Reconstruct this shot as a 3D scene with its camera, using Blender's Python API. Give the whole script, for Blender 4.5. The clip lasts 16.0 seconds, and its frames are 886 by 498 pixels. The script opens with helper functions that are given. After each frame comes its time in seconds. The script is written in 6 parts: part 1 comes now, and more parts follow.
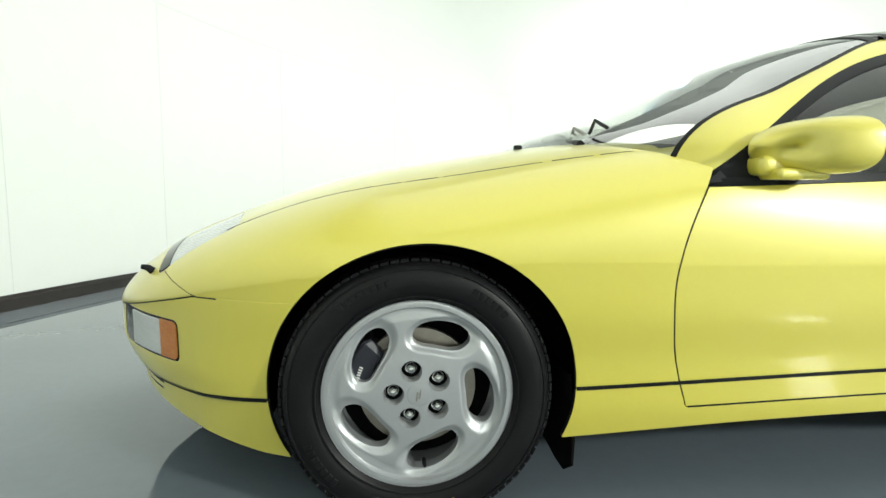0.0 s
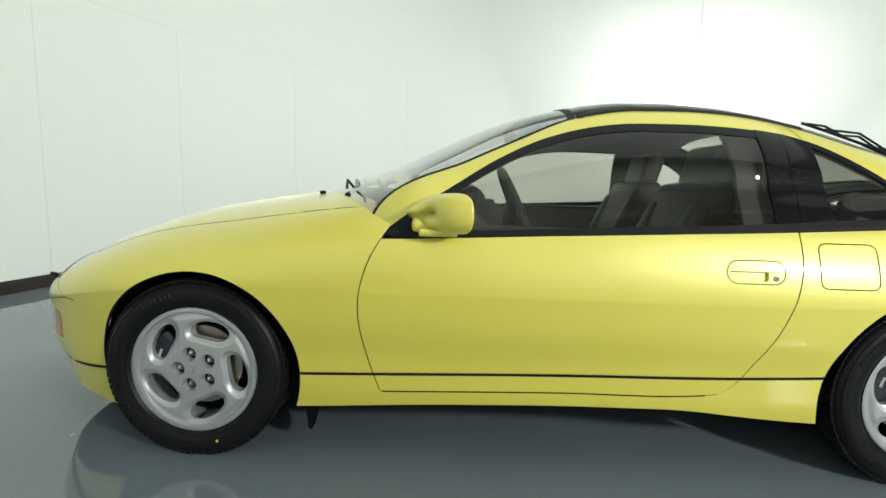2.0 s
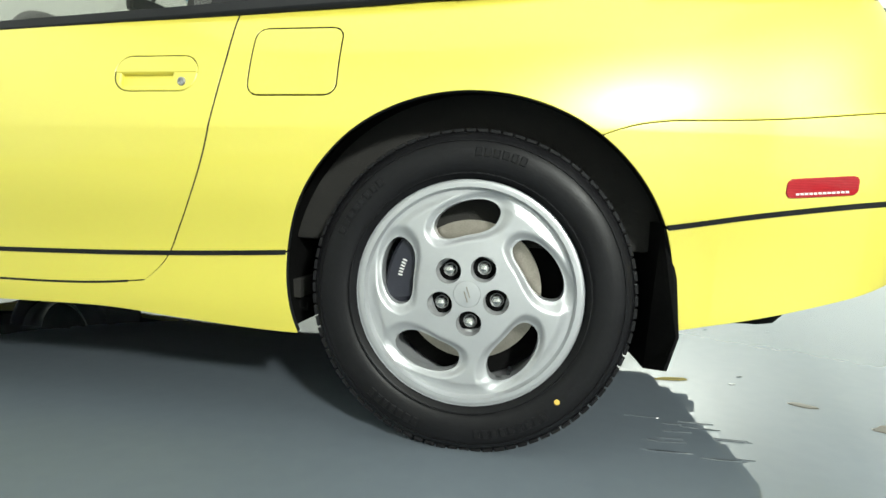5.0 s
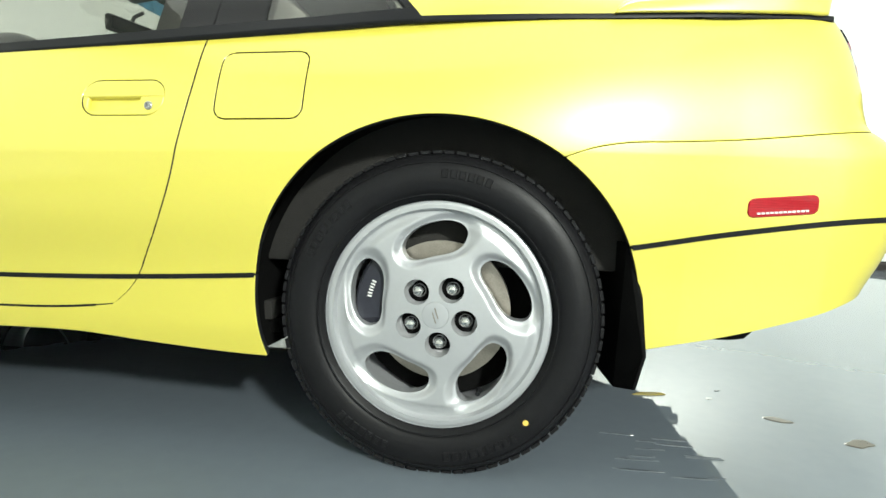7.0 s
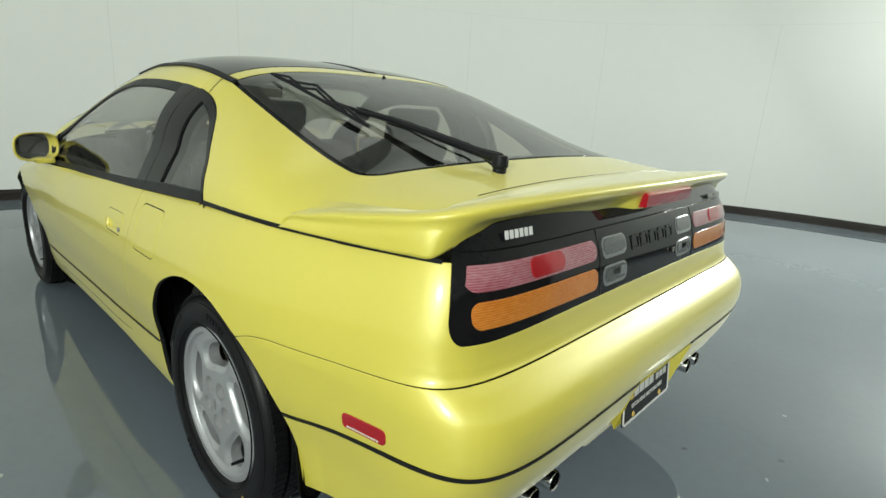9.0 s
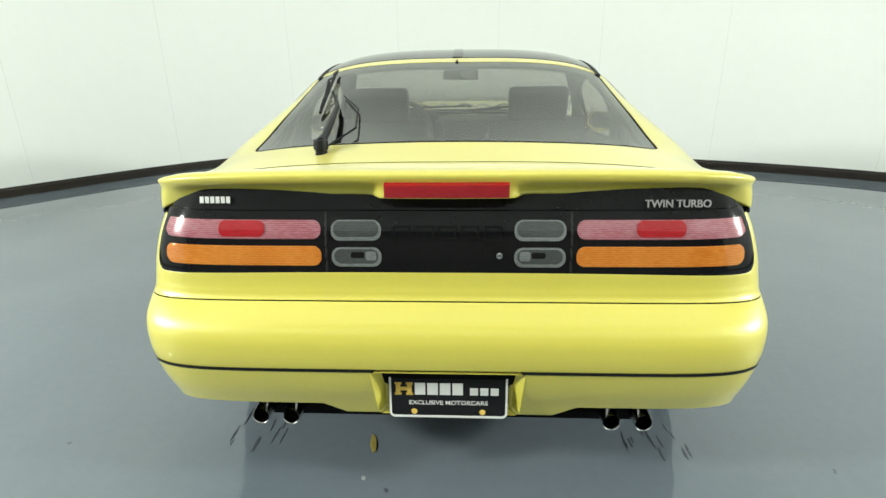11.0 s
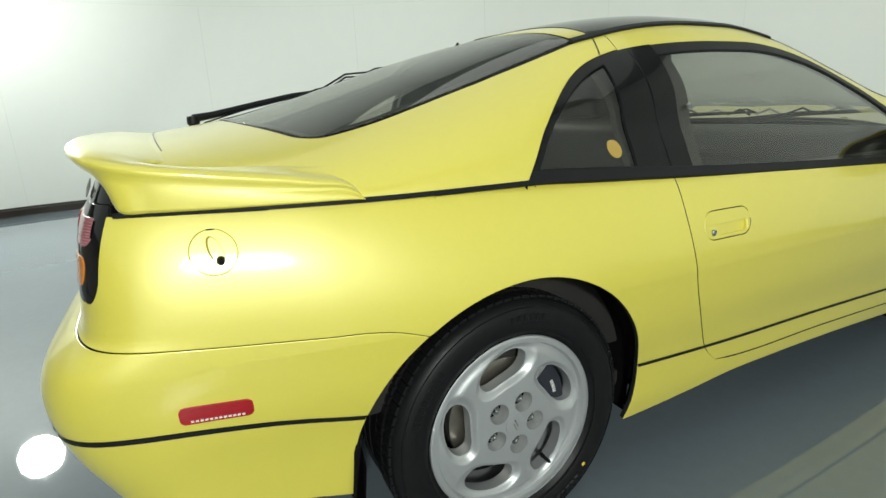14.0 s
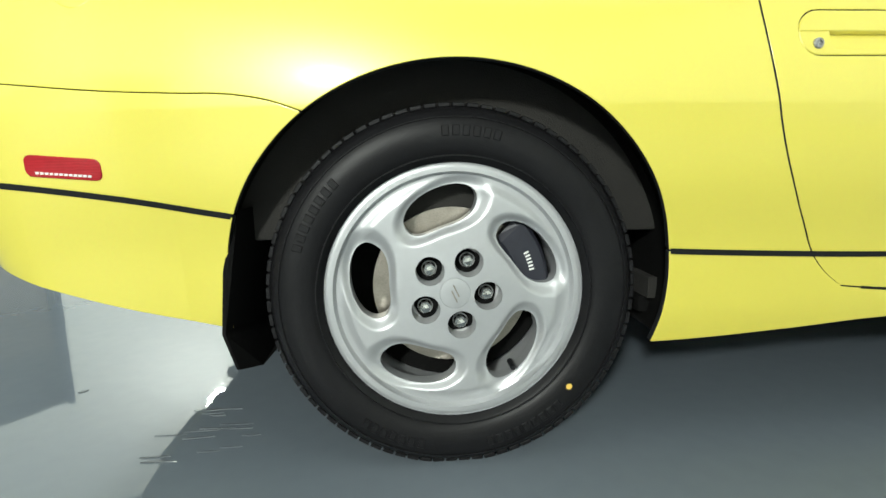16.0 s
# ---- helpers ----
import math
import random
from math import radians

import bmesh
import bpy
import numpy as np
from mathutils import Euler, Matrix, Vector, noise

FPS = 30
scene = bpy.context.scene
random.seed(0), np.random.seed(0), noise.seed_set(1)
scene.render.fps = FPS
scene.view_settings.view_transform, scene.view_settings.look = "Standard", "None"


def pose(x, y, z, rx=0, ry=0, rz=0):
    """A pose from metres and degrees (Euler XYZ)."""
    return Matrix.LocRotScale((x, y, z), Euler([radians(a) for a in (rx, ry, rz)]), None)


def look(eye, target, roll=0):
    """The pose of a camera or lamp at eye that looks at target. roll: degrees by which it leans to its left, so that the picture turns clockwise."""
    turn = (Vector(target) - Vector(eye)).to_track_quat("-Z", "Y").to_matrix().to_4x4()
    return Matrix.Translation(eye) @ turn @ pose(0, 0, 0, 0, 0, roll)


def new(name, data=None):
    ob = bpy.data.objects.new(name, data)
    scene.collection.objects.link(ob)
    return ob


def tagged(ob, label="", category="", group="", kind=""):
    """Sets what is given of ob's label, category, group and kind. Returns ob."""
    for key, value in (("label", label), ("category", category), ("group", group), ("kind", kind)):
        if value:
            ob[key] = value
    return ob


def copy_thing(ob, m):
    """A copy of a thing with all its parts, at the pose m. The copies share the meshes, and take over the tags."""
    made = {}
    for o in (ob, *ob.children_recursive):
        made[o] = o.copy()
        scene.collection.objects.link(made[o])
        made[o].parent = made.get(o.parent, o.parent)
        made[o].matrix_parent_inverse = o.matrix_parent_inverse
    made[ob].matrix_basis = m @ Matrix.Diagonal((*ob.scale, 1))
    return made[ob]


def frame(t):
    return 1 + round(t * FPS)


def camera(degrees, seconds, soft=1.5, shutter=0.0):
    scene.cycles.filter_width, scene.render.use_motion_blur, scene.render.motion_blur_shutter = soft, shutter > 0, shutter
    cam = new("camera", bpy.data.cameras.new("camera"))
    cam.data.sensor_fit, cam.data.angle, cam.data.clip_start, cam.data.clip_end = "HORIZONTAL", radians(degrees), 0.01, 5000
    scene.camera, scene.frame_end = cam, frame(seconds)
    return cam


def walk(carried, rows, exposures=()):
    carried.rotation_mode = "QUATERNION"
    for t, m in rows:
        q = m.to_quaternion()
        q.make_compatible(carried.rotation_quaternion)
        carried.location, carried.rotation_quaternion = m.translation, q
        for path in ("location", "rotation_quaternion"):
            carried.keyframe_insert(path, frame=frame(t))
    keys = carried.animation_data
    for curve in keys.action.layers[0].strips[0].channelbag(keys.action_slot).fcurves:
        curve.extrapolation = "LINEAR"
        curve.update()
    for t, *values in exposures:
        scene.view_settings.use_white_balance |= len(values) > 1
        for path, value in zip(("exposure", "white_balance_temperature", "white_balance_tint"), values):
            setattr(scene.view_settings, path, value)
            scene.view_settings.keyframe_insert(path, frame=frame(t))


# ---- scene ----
EXPOSURES = [(0.0, -0.67), (0.5, -0.82), (1.0, -0.92), (2.0, -1.12), (3.0, -0.91), (4.0, -0.66), (4.5, -0.62), (7.0, -0.5), (7.6, -0.7), (8.0, -1.29), (8.5, -1.55), (9.7, -1.2), (11.0, -0.8), (12.0, -0.84), (13.0, -1.12), (13.7, -1.4), (14.6, -1.08), (16.0, -0.75)]
cam = camera(80.6, 16.0)
PATH = [
    (0, (-1.289, -2.003, 0.765), (-1.087, -0.023, 0.566), 0.4),
    (0.5, (-1.199, -2.244, 0.956), (-1.014, -0.28, 0.626), 0.0),
    (1, (-0.993, -2.463, 0.991), (-0.836, -0.492, 0.694), 0.3),
    (1.5, (-0.684, -2.488, 0.991), (-0.641, -0.512, 0.685), 0.8),
    (2, (-0.316, -2.538, 0.99), (-0.387, -0.558, 0.719), 1.4),
    (2.5, (0.126, -2.579, 0.919), (-0.027, -0.596, 0.704), 1.4),
    (3, (0.571, -2.419, 0.884), (0.351, -0.442, 0.676), 1.2),
    (3.5, (0.904, -2.278, 0.817), (0.669, -0.304, 0.598), 1.2),
    (4, (1.129, -2.056, 0.706), (0.872, -0.086, 0.474), 1.2),
    (4.5, (1.269, -1.879, 0.546), (0.965, 0.082, 0.297), 1.6),
    (4.7, (1.31, -1.86, 0.481), (0.999, 0.106, 0.29), 1.8),
    (6.8, (1.372, -1.833, 0.471), (1.081, 0.142, 0.367), 1.4),
    (7, (1.381, -1.843, 0.5), (1.091, 0.132, 0.38), 1.3),
    (7.5, (1.462, -1.876, 0.764), (1.127, 0.072, 0.457), 1.5),
    (8, (1.761, -1.815, 1.055), (1.168, 0.067, 0.724), 1.8),
    (8.5, (2.153, -1.636, 1.127), (1.128, 0.024, 0.688), 3.2),
    (8.7, (2.319, -1.557, 1.127), (1.189, 0.025, 0.658), 3.6),
    (9.7, (2.93, -0.93, 1.215), (1.22, -0.06, 0.6), 1.6),
    (10.8, (3.209, -0.14, 1.24), (1.329, -0.066, 0.563), -0.6),
    (11, (3.245, 0.053, 1.236), (1.36, -0.046, 0.575), -0.8),
    (11.5, (3.318, 0.481, 1.241), (1.485, 0.001, 0.6), -1.1),
    (12, (3.14, 0.888, 1.219), (1.443, 0.048, 0.575), -1.3),
    (12.5, (2.933, 1.288, 1.164), (1.368, 0.215, 0.532), -1.6),
    (13, (2.604, 1.52, 1.111), (1.208, 0.222, 0.495), -2.0),
    (13.5, (2.173, 1.732, 1.115), (1.027, 0.199, 0.534), -2.7),
    (14, (1.837, 1.750, 1.032), (0.982, 0.017, 0.516), -2.4),
    (14.5, (1.477, 1.650, 0.768), (0.980, -0.241, 0.348), -2.3),
    (15, (1.392, 1.637, 0.594), (1.12, -0.315, 0.251), -1.6),
    (15.5, (1.326, 1.689, 0.55), (1.163, -0.279, 0.232), -1.2),
    (16, (1.31, 1.712, 0.534), (1.16, -0.255, 0.202), -1.0),
]
walk(cam, [(t, look(eye, target, roll)) for t, eye, target, roll in PATH], EXPOSURES)

# ---------------------------------------------------------------- light
world = bpy.data.worlds.new("world")
scene.world = world
world.use_nodes = True
world.node_tree.nodes["Background"].inputs["Color"].default_value = (0.9, 1.0, 0.93, 1)
world.node_tree.nodes["Background"].inputs["Strength"].default_value = 0.02
FLOOR_A = (0.136, 0.163, 0.190, 1)
FLOOR_B = (0.162, 0.190, 0.218, 1)
LAMP_TINT = (0.95, 1.0, 0.93)


def spline(xs, ys):
    """A smooth monotone-ish curve through a few control values."""
    xs, ys = np.array(xs, float), np.array(ys, float)
    h = np.diff(xs); d = np.diff(ys) / h
    m = np.zeros(len(xs)); m[0], m[-1] = d[0], d[-1]
    for i in range(1, len(xs) - 1):
        m[i] = 0 if d[i - 1] * d[i] <= 0 else (d[i - 1] * h[i] + d[i] * h[i - 1]) / (h[i] + h[i - 1])

    def f(x):
        x = np.asarray(x, float)
        k = np.clip(np.searchsorted(xs, x) - 1, 0, len(xs) - 2)
        t = (x - xs[k]) / h[k]
        lo, hi = t < 0, t > 1
        tt = np.clip(t, 0, 1)
        y = (2 * tt**3 - 3 * tt**2 + 1) * ys[k] + (tt**3 - 2 * tt**2 + tt) * h[k] * m[k] + (-2 * tt**3 + 3 * tt**2) * ys[k + 1] + (tt**3 - tt**2) * h[k] * m[k + 1]
        y = np.where(lo & (k == 0), ys[0] + (x - xs[0]) * m[0], y)
        return np.where(hi & (k == len(xs) - 2), ys[-1] + (x - xs[-1]) * m[-1], y)

    return f


def area_lamp(name, eye, target, sx, sy, watts, shape="RECTANGLE"):
    data = bpy.data.lights.new(name, "AREA")
    data.shape, data.size, data.size_y, data.energy, data.color = shape, sx, sy, watts, LAMP_TINT
    ob = new(name, data)
    ob.matrix_world = look(eye, target)
    return ob


# a soft wide light from the ceiling, and two bare globe lamps by the rear corners of the room
area_lamp("ceiling_light_source", (1.2, 0.0, 5.7), (1.2, 0.0, 0), 7.5, 8.0, 280)
FLOODS = ((3.15, 5.75, 2.56, 470), (3.70, -4.88, 2.55, 450))


def ring_radius(a):
    """How far the curved studio wall stands from the middle, by compass angle in degrees."""
    deg = [0, 30, 45, 60, 75, 90, 105, 120, 135, 150, 165, 180, 195, 210, 225, 235, 247, 258, 270, 285, 300, 330]
    far = [6.9, 7.2, 7.5, 7.6, 7.1, 6.4, 5.75, 5.1, 4.55, 4.2, 4.08, 4.15, 4.4, 4.7, 4.85, 4.9, 5.05, 5.4, 5.85, 6.4, 7.05, 7.1]
    a = np.mod(a, 360.0)
    return spline([d - 360 for d in deg[-4:]] + deg + [d + 360 for d in deg[:4]], far[-4:] + far + far[:4])(a)


for fx, fy, fz, watts in FLOODS:
    area_lamp("flood_light_source", (fx, fy, fz), (1.4, 0.0, 0.4), 0.42, 0.42, watts, "DISK")
    # a weak glow all round the lamp
    globe = bpy.data.lights.new("flood_glow", "POINT")
    globe.energy, globe.color, globe.shadow_soft_size = watts * 0.25, LAMP_TINT, 0.2
    new("flood_glow", globe).location = (fx, fy, fz)

# ---------------------------------------------------------------- materials
def mat_new(name):
    m = bpy.data.materials.new(name)
    m.use_nodes = True
    return m, m.node_tree.nodes, m.node_tree.links, m.node_tree.nodes["Principled BSDF"]


def put_in(b, **kw):
    for k, v in kw.items():
        b.inputs[k.replace("_", " ")].default_value = v


def material(name, color, rough=0.5, metal=0.0, coat=0.0, var=0.08, scale=6.0, bump=0.0, bscale=200.0, spec=0.5, trans=0.0, ior=1.45, coat_rough=0.03):
    """A surface with colour variation at two scales and an optional fine relief."""
    m, nd, ln, b = mat_new(name)
    put_in(b, Roughness=rough, Metallic=metal, Coat_Weight=coat, Coat_Roughness=coat_rough, Specular_IOR_Level=spec, Transmission_Weight=trans, IOR=ior)
    co = nd.new("ShaderNodeTexCoord")
    n1 = nd.new("ShaderNodeTexNoise"); n1.inputs["Scale"].default_value = scale; n1.inputs["Detail"].default_value = 4
    n2 = nd.new("ShaderNodeTexNoise"); n2.inputs["Scale"].default_value = scale * 14; n2.inputs["Detail"].default_value = 3
    add = nd.new("ShaderNodeMath"); add.operation = "ADD"
    ln.new(co.outputs["Object"], n1.inputs["Vector"]); ln.new(co.outputs["Object"], n2.inputs["Vector"])
    ln.new(n1.outputs["Fac"], add.inputs[0]); ln.new(n2.outputs["Fac"], add.inputs[1])
    ramp = nd.new("ShaderNodeMapRange"); ramp.inputs["From Min"].default_value = 0.6; ramp.inputs["From Max"].default_value = 1.4
    ramp.inputs["To Min"].default_value = 1 - var; ramp.inputs["To Max"].default_value = 1 + var
    ln.new(add.outputs[0], ramp.inputs["Value"])
    mul = nd.new("ShaderNodeVectorMath"); mul.operation = "SCALE"
    mul.inputs[0].default_value = color[:3]
    ln.new(ramp.outputs["Result"], mul.inputs["Scale"])
    ln.new(mul.outputs[0], b.inputs["Base Color"])
    if rough > 0.02 and trans < 0.5:
        r = nd.new("ShaderNodeMapRange"); r.inputs["From Min"].default_value = 0.6; r.inputs["From Max"].default_value = 1.4
        r.inputs["To Min"].default_value = rough * 0.85; r.inputs["To Max"].default_value = min(1, rough * 1.15)
        ln.new(add.outputs[0], r.inputs["Value"]); ln.new(r.outputs["Result"], b.inputs["Roughness"])
    if bump > 0:
        n3 = nd.new("ShaderNodeTexNoise"); n3.inputs["Scale"].default_value = bscale; n3.inputs["Detail"].default_value = 4
        bp = nd.new("ShaderNodeBump"); bp.inputs["Strength"].default_value = bump; bp.inputs["Distance"].default_value = 0.002
        ln.new(co.outputs["Object"], n3.inputs["Vector"]); ln.new(n3.outputs["Fac"], bp.inputs["Height"]); ln.new(bp.outputs["Normal"], b.inputs["Normal"])
    return m


def paint_material():
    """Pearl yellow paint: a soft flake layer under a clear coat."""
    m, nd, ln, b = mat_new("pearl_yellow_paint")
    put_in(b, Base_Color=(0.73, 0.645, 0.045, 1), Roughness=0.42, Metallic=0.1, Coat_Weight=0.8, Coat_IOR=1.5, Coat_Roughness=0.09, Specular_IOR_Level=1.1)
    co = nd.new("ShaderNodeTexCoord")
    v = nd.new("ShaderNodeTexVoronoi"); v.inputs["Scale"].default_value = 1400
    n = nd.new("ShaderNodeTexNoise"); n.inputs["Scale"].default_value = 1.4; n.inputs["Detail"].default_value = 3
    ln.new(co.outputs["Object"], v.inputs["Vector"]); ln.new(co.outputs["Object"], n.inputs["Vector"])
    mixer = nd.new("ShaderNodeMix"); mixer.data_type = "RGBA"
    mixer.inputs["A"].default_value = (0.69, 0.605, 0.066, 1); mixer.inputs["B"].default_value = (0.72, 0.632, 0.082, 1)
    ln.new(n.outputs["Fac"], mixer.inputs["Factor"])
    flake = nd.new("ShaderNodeMix"); flake.data_type = "RGBA"; flake.blend_type = "SOFT_LIGHT"
    flake.inputs["Factor"].default_value = 0.12
    ln.new(mixer.outputs["Result"], flake.inputs["A"]); ln.new(v.outputs["Color"], flake.inputs["B"])
    ln.new(flake.outputs["Result"], b.inputs["Base Color"])
    put_in(b, Sheen_Weight=0.25, Sheen_Roughness=0.35, Sheen_Tint=(1, 1, 0.85, 1))
    return m


def floor_material():
    """Glossy grey epoxy with faint clouds, dust specks and roller streaks."""
    m, nd, ln, b = mat_new("grey_epoxy")
    co = nd.new("ShaderNodeTexCoord")
    n1 = nd.new("ShaderNodeTexNoise"); n1.inputs["Scale"].default_value = 0.9; n1.inputs["Detail"].default_value = 5
    n2 = nd.new("ShaderNodeTexNoise"); n2.inputs["Scale"].default_value = 24; n2.inputs["Detail"].default_value = 6
    for n in (n1, n2):
        ln.new(co.outputs["Object"], n.inputs["Vector"])
    mixer = nd.new("ShaderNodeMix"); mixer.data_type = "RGBA"
    mixer.inputs["A"].default_value = FLOOR_A; mixer.inputs["B"].default_value = FLOOR_B
    add = nd.new("ShaderNodeMath"); add.operation = "MULTIPLY_ADD"; add.inputs[1].default_value = 0.35
    ln.new(n2.outputs["Fac"], add.inputs[0]); ln.new(n1.outputs["Fac"], add.inputs[2])
    mr = nd.new("ShaderNodeMapRange"); mr.inputs["From Min"].default_value = 0.45; mr.inputs["From Max"].default_value = 0.95
    ln.new(add.outputs[0], mr.inputs["Value"]); ln.new(mr.outputs["Result"], mixer.inputs["Factor"])
    # dark specks of grit
    vo = nd.new("ShaderNodeTexVoronoi"); vo.inputs["Scale"].default_value = 3.2; vo.inputs["Randomness"].default_value = 1.0
    ln.new(co.outputs["Object"], vo.inputs["Vector"])
    lt = nd.new("ShaderNodeMath"); lt.operation = "LESS_THAN"; lt.inputs[1].default_value = 0.012
    ln.new(vo.outputs["Distance"], lt.inputs[0])
    sp = nd.new("ShaderNodeMix"); sp.data_type = "RGBA"; sp.inputs["B"].default_value = (0.06, 0.06, 0.055, 1)
    ln.new(lt.outputs[0], sp.inputs["Factor"]); ln.new(mixer.outputs["Result"], sp.inputs["A"])
    ln.new(sp.outputs["Result"], b.inputs["Base Color"])
    rr = nd.new("ShaderNodeMapRange"); rr.inputs["To Min"].default_value = 0.012; rr.inputs["To Max"].default_value = 0.035
    ln.new(n1.outputs["Fac"], rr.inputs["Value"]); ln.new(rr.outputs["Result"], b.inputs["Roughness"])
    bp = nd.new("ShaderNodeBump"); bp.inputs["Strength"].default_value = 0.05; bp.inputs["Distance"].default_value = 0.004
    n3 = nd.new("ShaderNodeTexNoise"); n3.inputs["Scale"].default_value = 7; n3.inputs["Detail"].default_value = 3
    ln.new(co.outputs["Object"], n3.inputs["Vector"]); ln.new(n3.outputs["Fac"], bp.inputs["Height"]); ln.new(bp.outputs["Normal"], b.inputs["Normal"])
    put_in(b, Specular_IOR_Level=0.68)
    return m


def glass_material(name, color, rough=0.0, power=5.0, slant=0.7, face=0.035):
    """Thin pane: mostly clear with a tint, mirror-like at a slant."""
    m, nd, ln, b = mat_new(name)
    out = nd["Material Output"]
    tr = nd.new("ShaderNodeBsdfTransparent"); tr.inputs["Color"].default_value = color
    gl = nd.new("ShaderNodeBsdfGlossy"); gl.inputs["Roughness"].default_value = rough; gl.inputs["Color"].default_value = (1, 1, 1, 1)
    lw = nd.new("ShaderNodeLayerWeight"); lw.inputs["Blend"].default_value = 0.5
    pw = nd.new("ShaderNodeMath"); pw.operation = "POWER"; pw.inputs[1].default_value = power
    ml = nd.new("ShaderNodeMath"); ml.operation = "MULTIPLY_ADD"; ml.inputs[1].default_value = slant; ml.inputs[2].default_value = face
    mx = nd.new("ShaderNodeMixShader")
    ln.new(lw.outputs["Facing"], pw.inputs[0]); ln.new(pw.outputs[0], ml.inputs[0]); ln.new(ml.outputs[0], mx.inputs["Fac"])
    ln.new(tr.outputs[0], mx.inputs[1]); ln.new(gl.outputs[0], mx.inputs[2])
    ln.new(mx.outputs[0], out.inputs["Surface"])
    return m


def glow_material(name, color, strength):
    m, nd, ln, b = mat_new(name)
    put_in(b, Base_Color=(0.8, 0.8, 0.8, 1), Emission_Color=color, Emission_Strength=strength)
    return m


PAINT = paint_material()
BLACK_TRIM = material("black_rubber_trim", (0.012, 0.0125, 0.014), 0.42, spec=0.16, var=0.15, scale=20)
BLACK_GLOSS = material("black_gloss_plastic", (0.006, 0.006, 0.007), 0.07, var=0.2, spec=0.24)
BLACK_MATT = material("black_underbody", (0.006, 0.006, 0.006), 0.85, spec=0.06, var=0.3, scale=9, bump=0.3, bscale=120)
TYRE = material("tyre_rubber", (0.008, 0.008, 0.009), 0.42, spec=0.22, var=0.25, scale=12, bump=0.12, bscale=260)
ALLOY = material("silver_alloy", (0.45, 0.46, 0.475), 0.40, metal=0.55, coat=0.35, var=0.03, scale=8)
STEEL = material("brake_steel", (0.32, 0.29, 0.25), 0.38, metal=0.9, var=0.25, scale=30)
CHROME = material("chrome", (0.55, 0.55, 0.54), 0.10, metal=1.0, var=0.05, scale=20)
CALIPER = material("caliper_dark", (0.02, 0.021, 0.03), 0.4, var=0.2)
LEATHER = material("charcoal_leather", (0.05, 0.048, 0.043), 0.45, var=0.18, scale=7, bump=0.25, bscale=320)
CABIN_PLASTIC = material("cabin_plastic", (0.028, 0.027, 0.025), 0.55, var=0.15, scale=9, bump=0.2, bscale=400)
CARPET = material("cabin_carpet", (0.022, 0.021, 0.019), 0.95, var=0.3, scale=30, bump=0.6, bscale=500)
WHITE_PLASTIC = material("white_lettering", (0.72, 0.72, 0.70), 0.4, var=0.03)
GREY_LETTER = material("grey_lettering", (0.32, 0.32, 0.31), 0.4, var=0.05)
GOLD = material("gold_lettering", (0.75, 0.50, 0.10), 0.4, var=0.03)
GLASS = glass_material("tinted_glass", (0.74, 0.735, 0.69, 1), power=3.4, slant=0.75, face=0.045)
GLASS_REAR = glass_material("tinted_rear_glass", (0.52, 0.52, 0.47, 1), power=2.8, slant=0.65, face=0.03)
GLASS_WIND = glass_material("windscreen_glass", (0.86, 0.88, 0.85, 1), power=1.7, slant=0.85, face=0.06)
GLASS_ROOF = material("smoked_roof_glass", (0.012, 0.013, 0.014), 0.03, var=0.1, spec=0.75)


def lens_material(name, color, pale, rough=0.12):
    """Moulded lamp lens: fine ribs, streaked along the car's width, under a smooth face. Their sparkle is put into the
    colour as pale streaks.
    """
    m, nd, ln, b = mat_new(name)
    put_in(b, Roughness=rough, Coat_Weight=0.5, Coat_Roughness=0.02, Specular_IOR_Level=0.4)
    co = nd.new("ShaderNodeTexCoord")
    mp = nd.new("ShaderNodeMapping"); mp.inputs["Scale"].default_value = (60, 60, 420)
    ln.new(co.outputs["Object"], mp.inputs["Vector"])
    n1 = nd.new("ShaderNodeTexNoise"); n1.inputs["Scale"].default_value = 1.0; n1.inputs["Detail"].default_value = 3
    n2 = nd.new("ShaderNodeTexNoise"); n2.inputs["Scale"].default_value = 9; n2.inputs["Detail"].default_value = 2
    w = nd.new("ShaderNodeTexWave"); w.inputs["Scale"].default_value = 70; w.inputs["Distortion"].default_value = 1.2; w.bands_direction = "Z"
    ln.new(mp.outputs[0], n1.inputs["Vector"]); ln.new(co.outputs["Object"], n2.inputs["Vector"]); ln.new(co.outputs["Object"], w.inputs["Vector"])
    ad = nd.new("ShaderNodeMath"); ad.operation = "MULTIPLY_ADD"; ad.inputs[1].default_value = 0.35
    ln.new(w.outputs["Fac"], ad.inputs[0]); ln.new(n1.outputs["Fac"], ad.inputs[2])
    a2 = nd.new("ShaderNodeMath"); a2.operation = "MULTIPLY_ADD"; a2.inputs[1].default_value = 0.8
    ln.new(n2.outputs["Fac"], a2.inputs[0]); ln.new(ad.outputs[0], a2.inputs[2])
    mr = nd.new("ShaderNodeMapRange"); mr.inputs["From Min"].default_value = 0.75; mr.inputs["From Max"].default_value = 1.45
    ln.new(a2.outputs[0], mr.inputs["Value"])
    mx = nd.new("ShaderNodeMix"); mx.data_type = "RGBA"; mx.inputs["A"].default_value = color; mx.inputs["B"].default_value = pale
    ln.new(mr.outputs["Result"], mx.inputs["Factor"]); ln.new(mx.outputs["Result"], b.inputs["Base Color"])
    bp = nd.new("ShaderNodeBump"); bp.inputs["Strength"].default_value = 0.35; bp.inputs["Distance"].default_value = 0.001
    ln.new(ad.outputs[0], bp.inputs["Height"]); ln.new(bp.outputs["Normal"], b.inputs["Normal"])
    return m


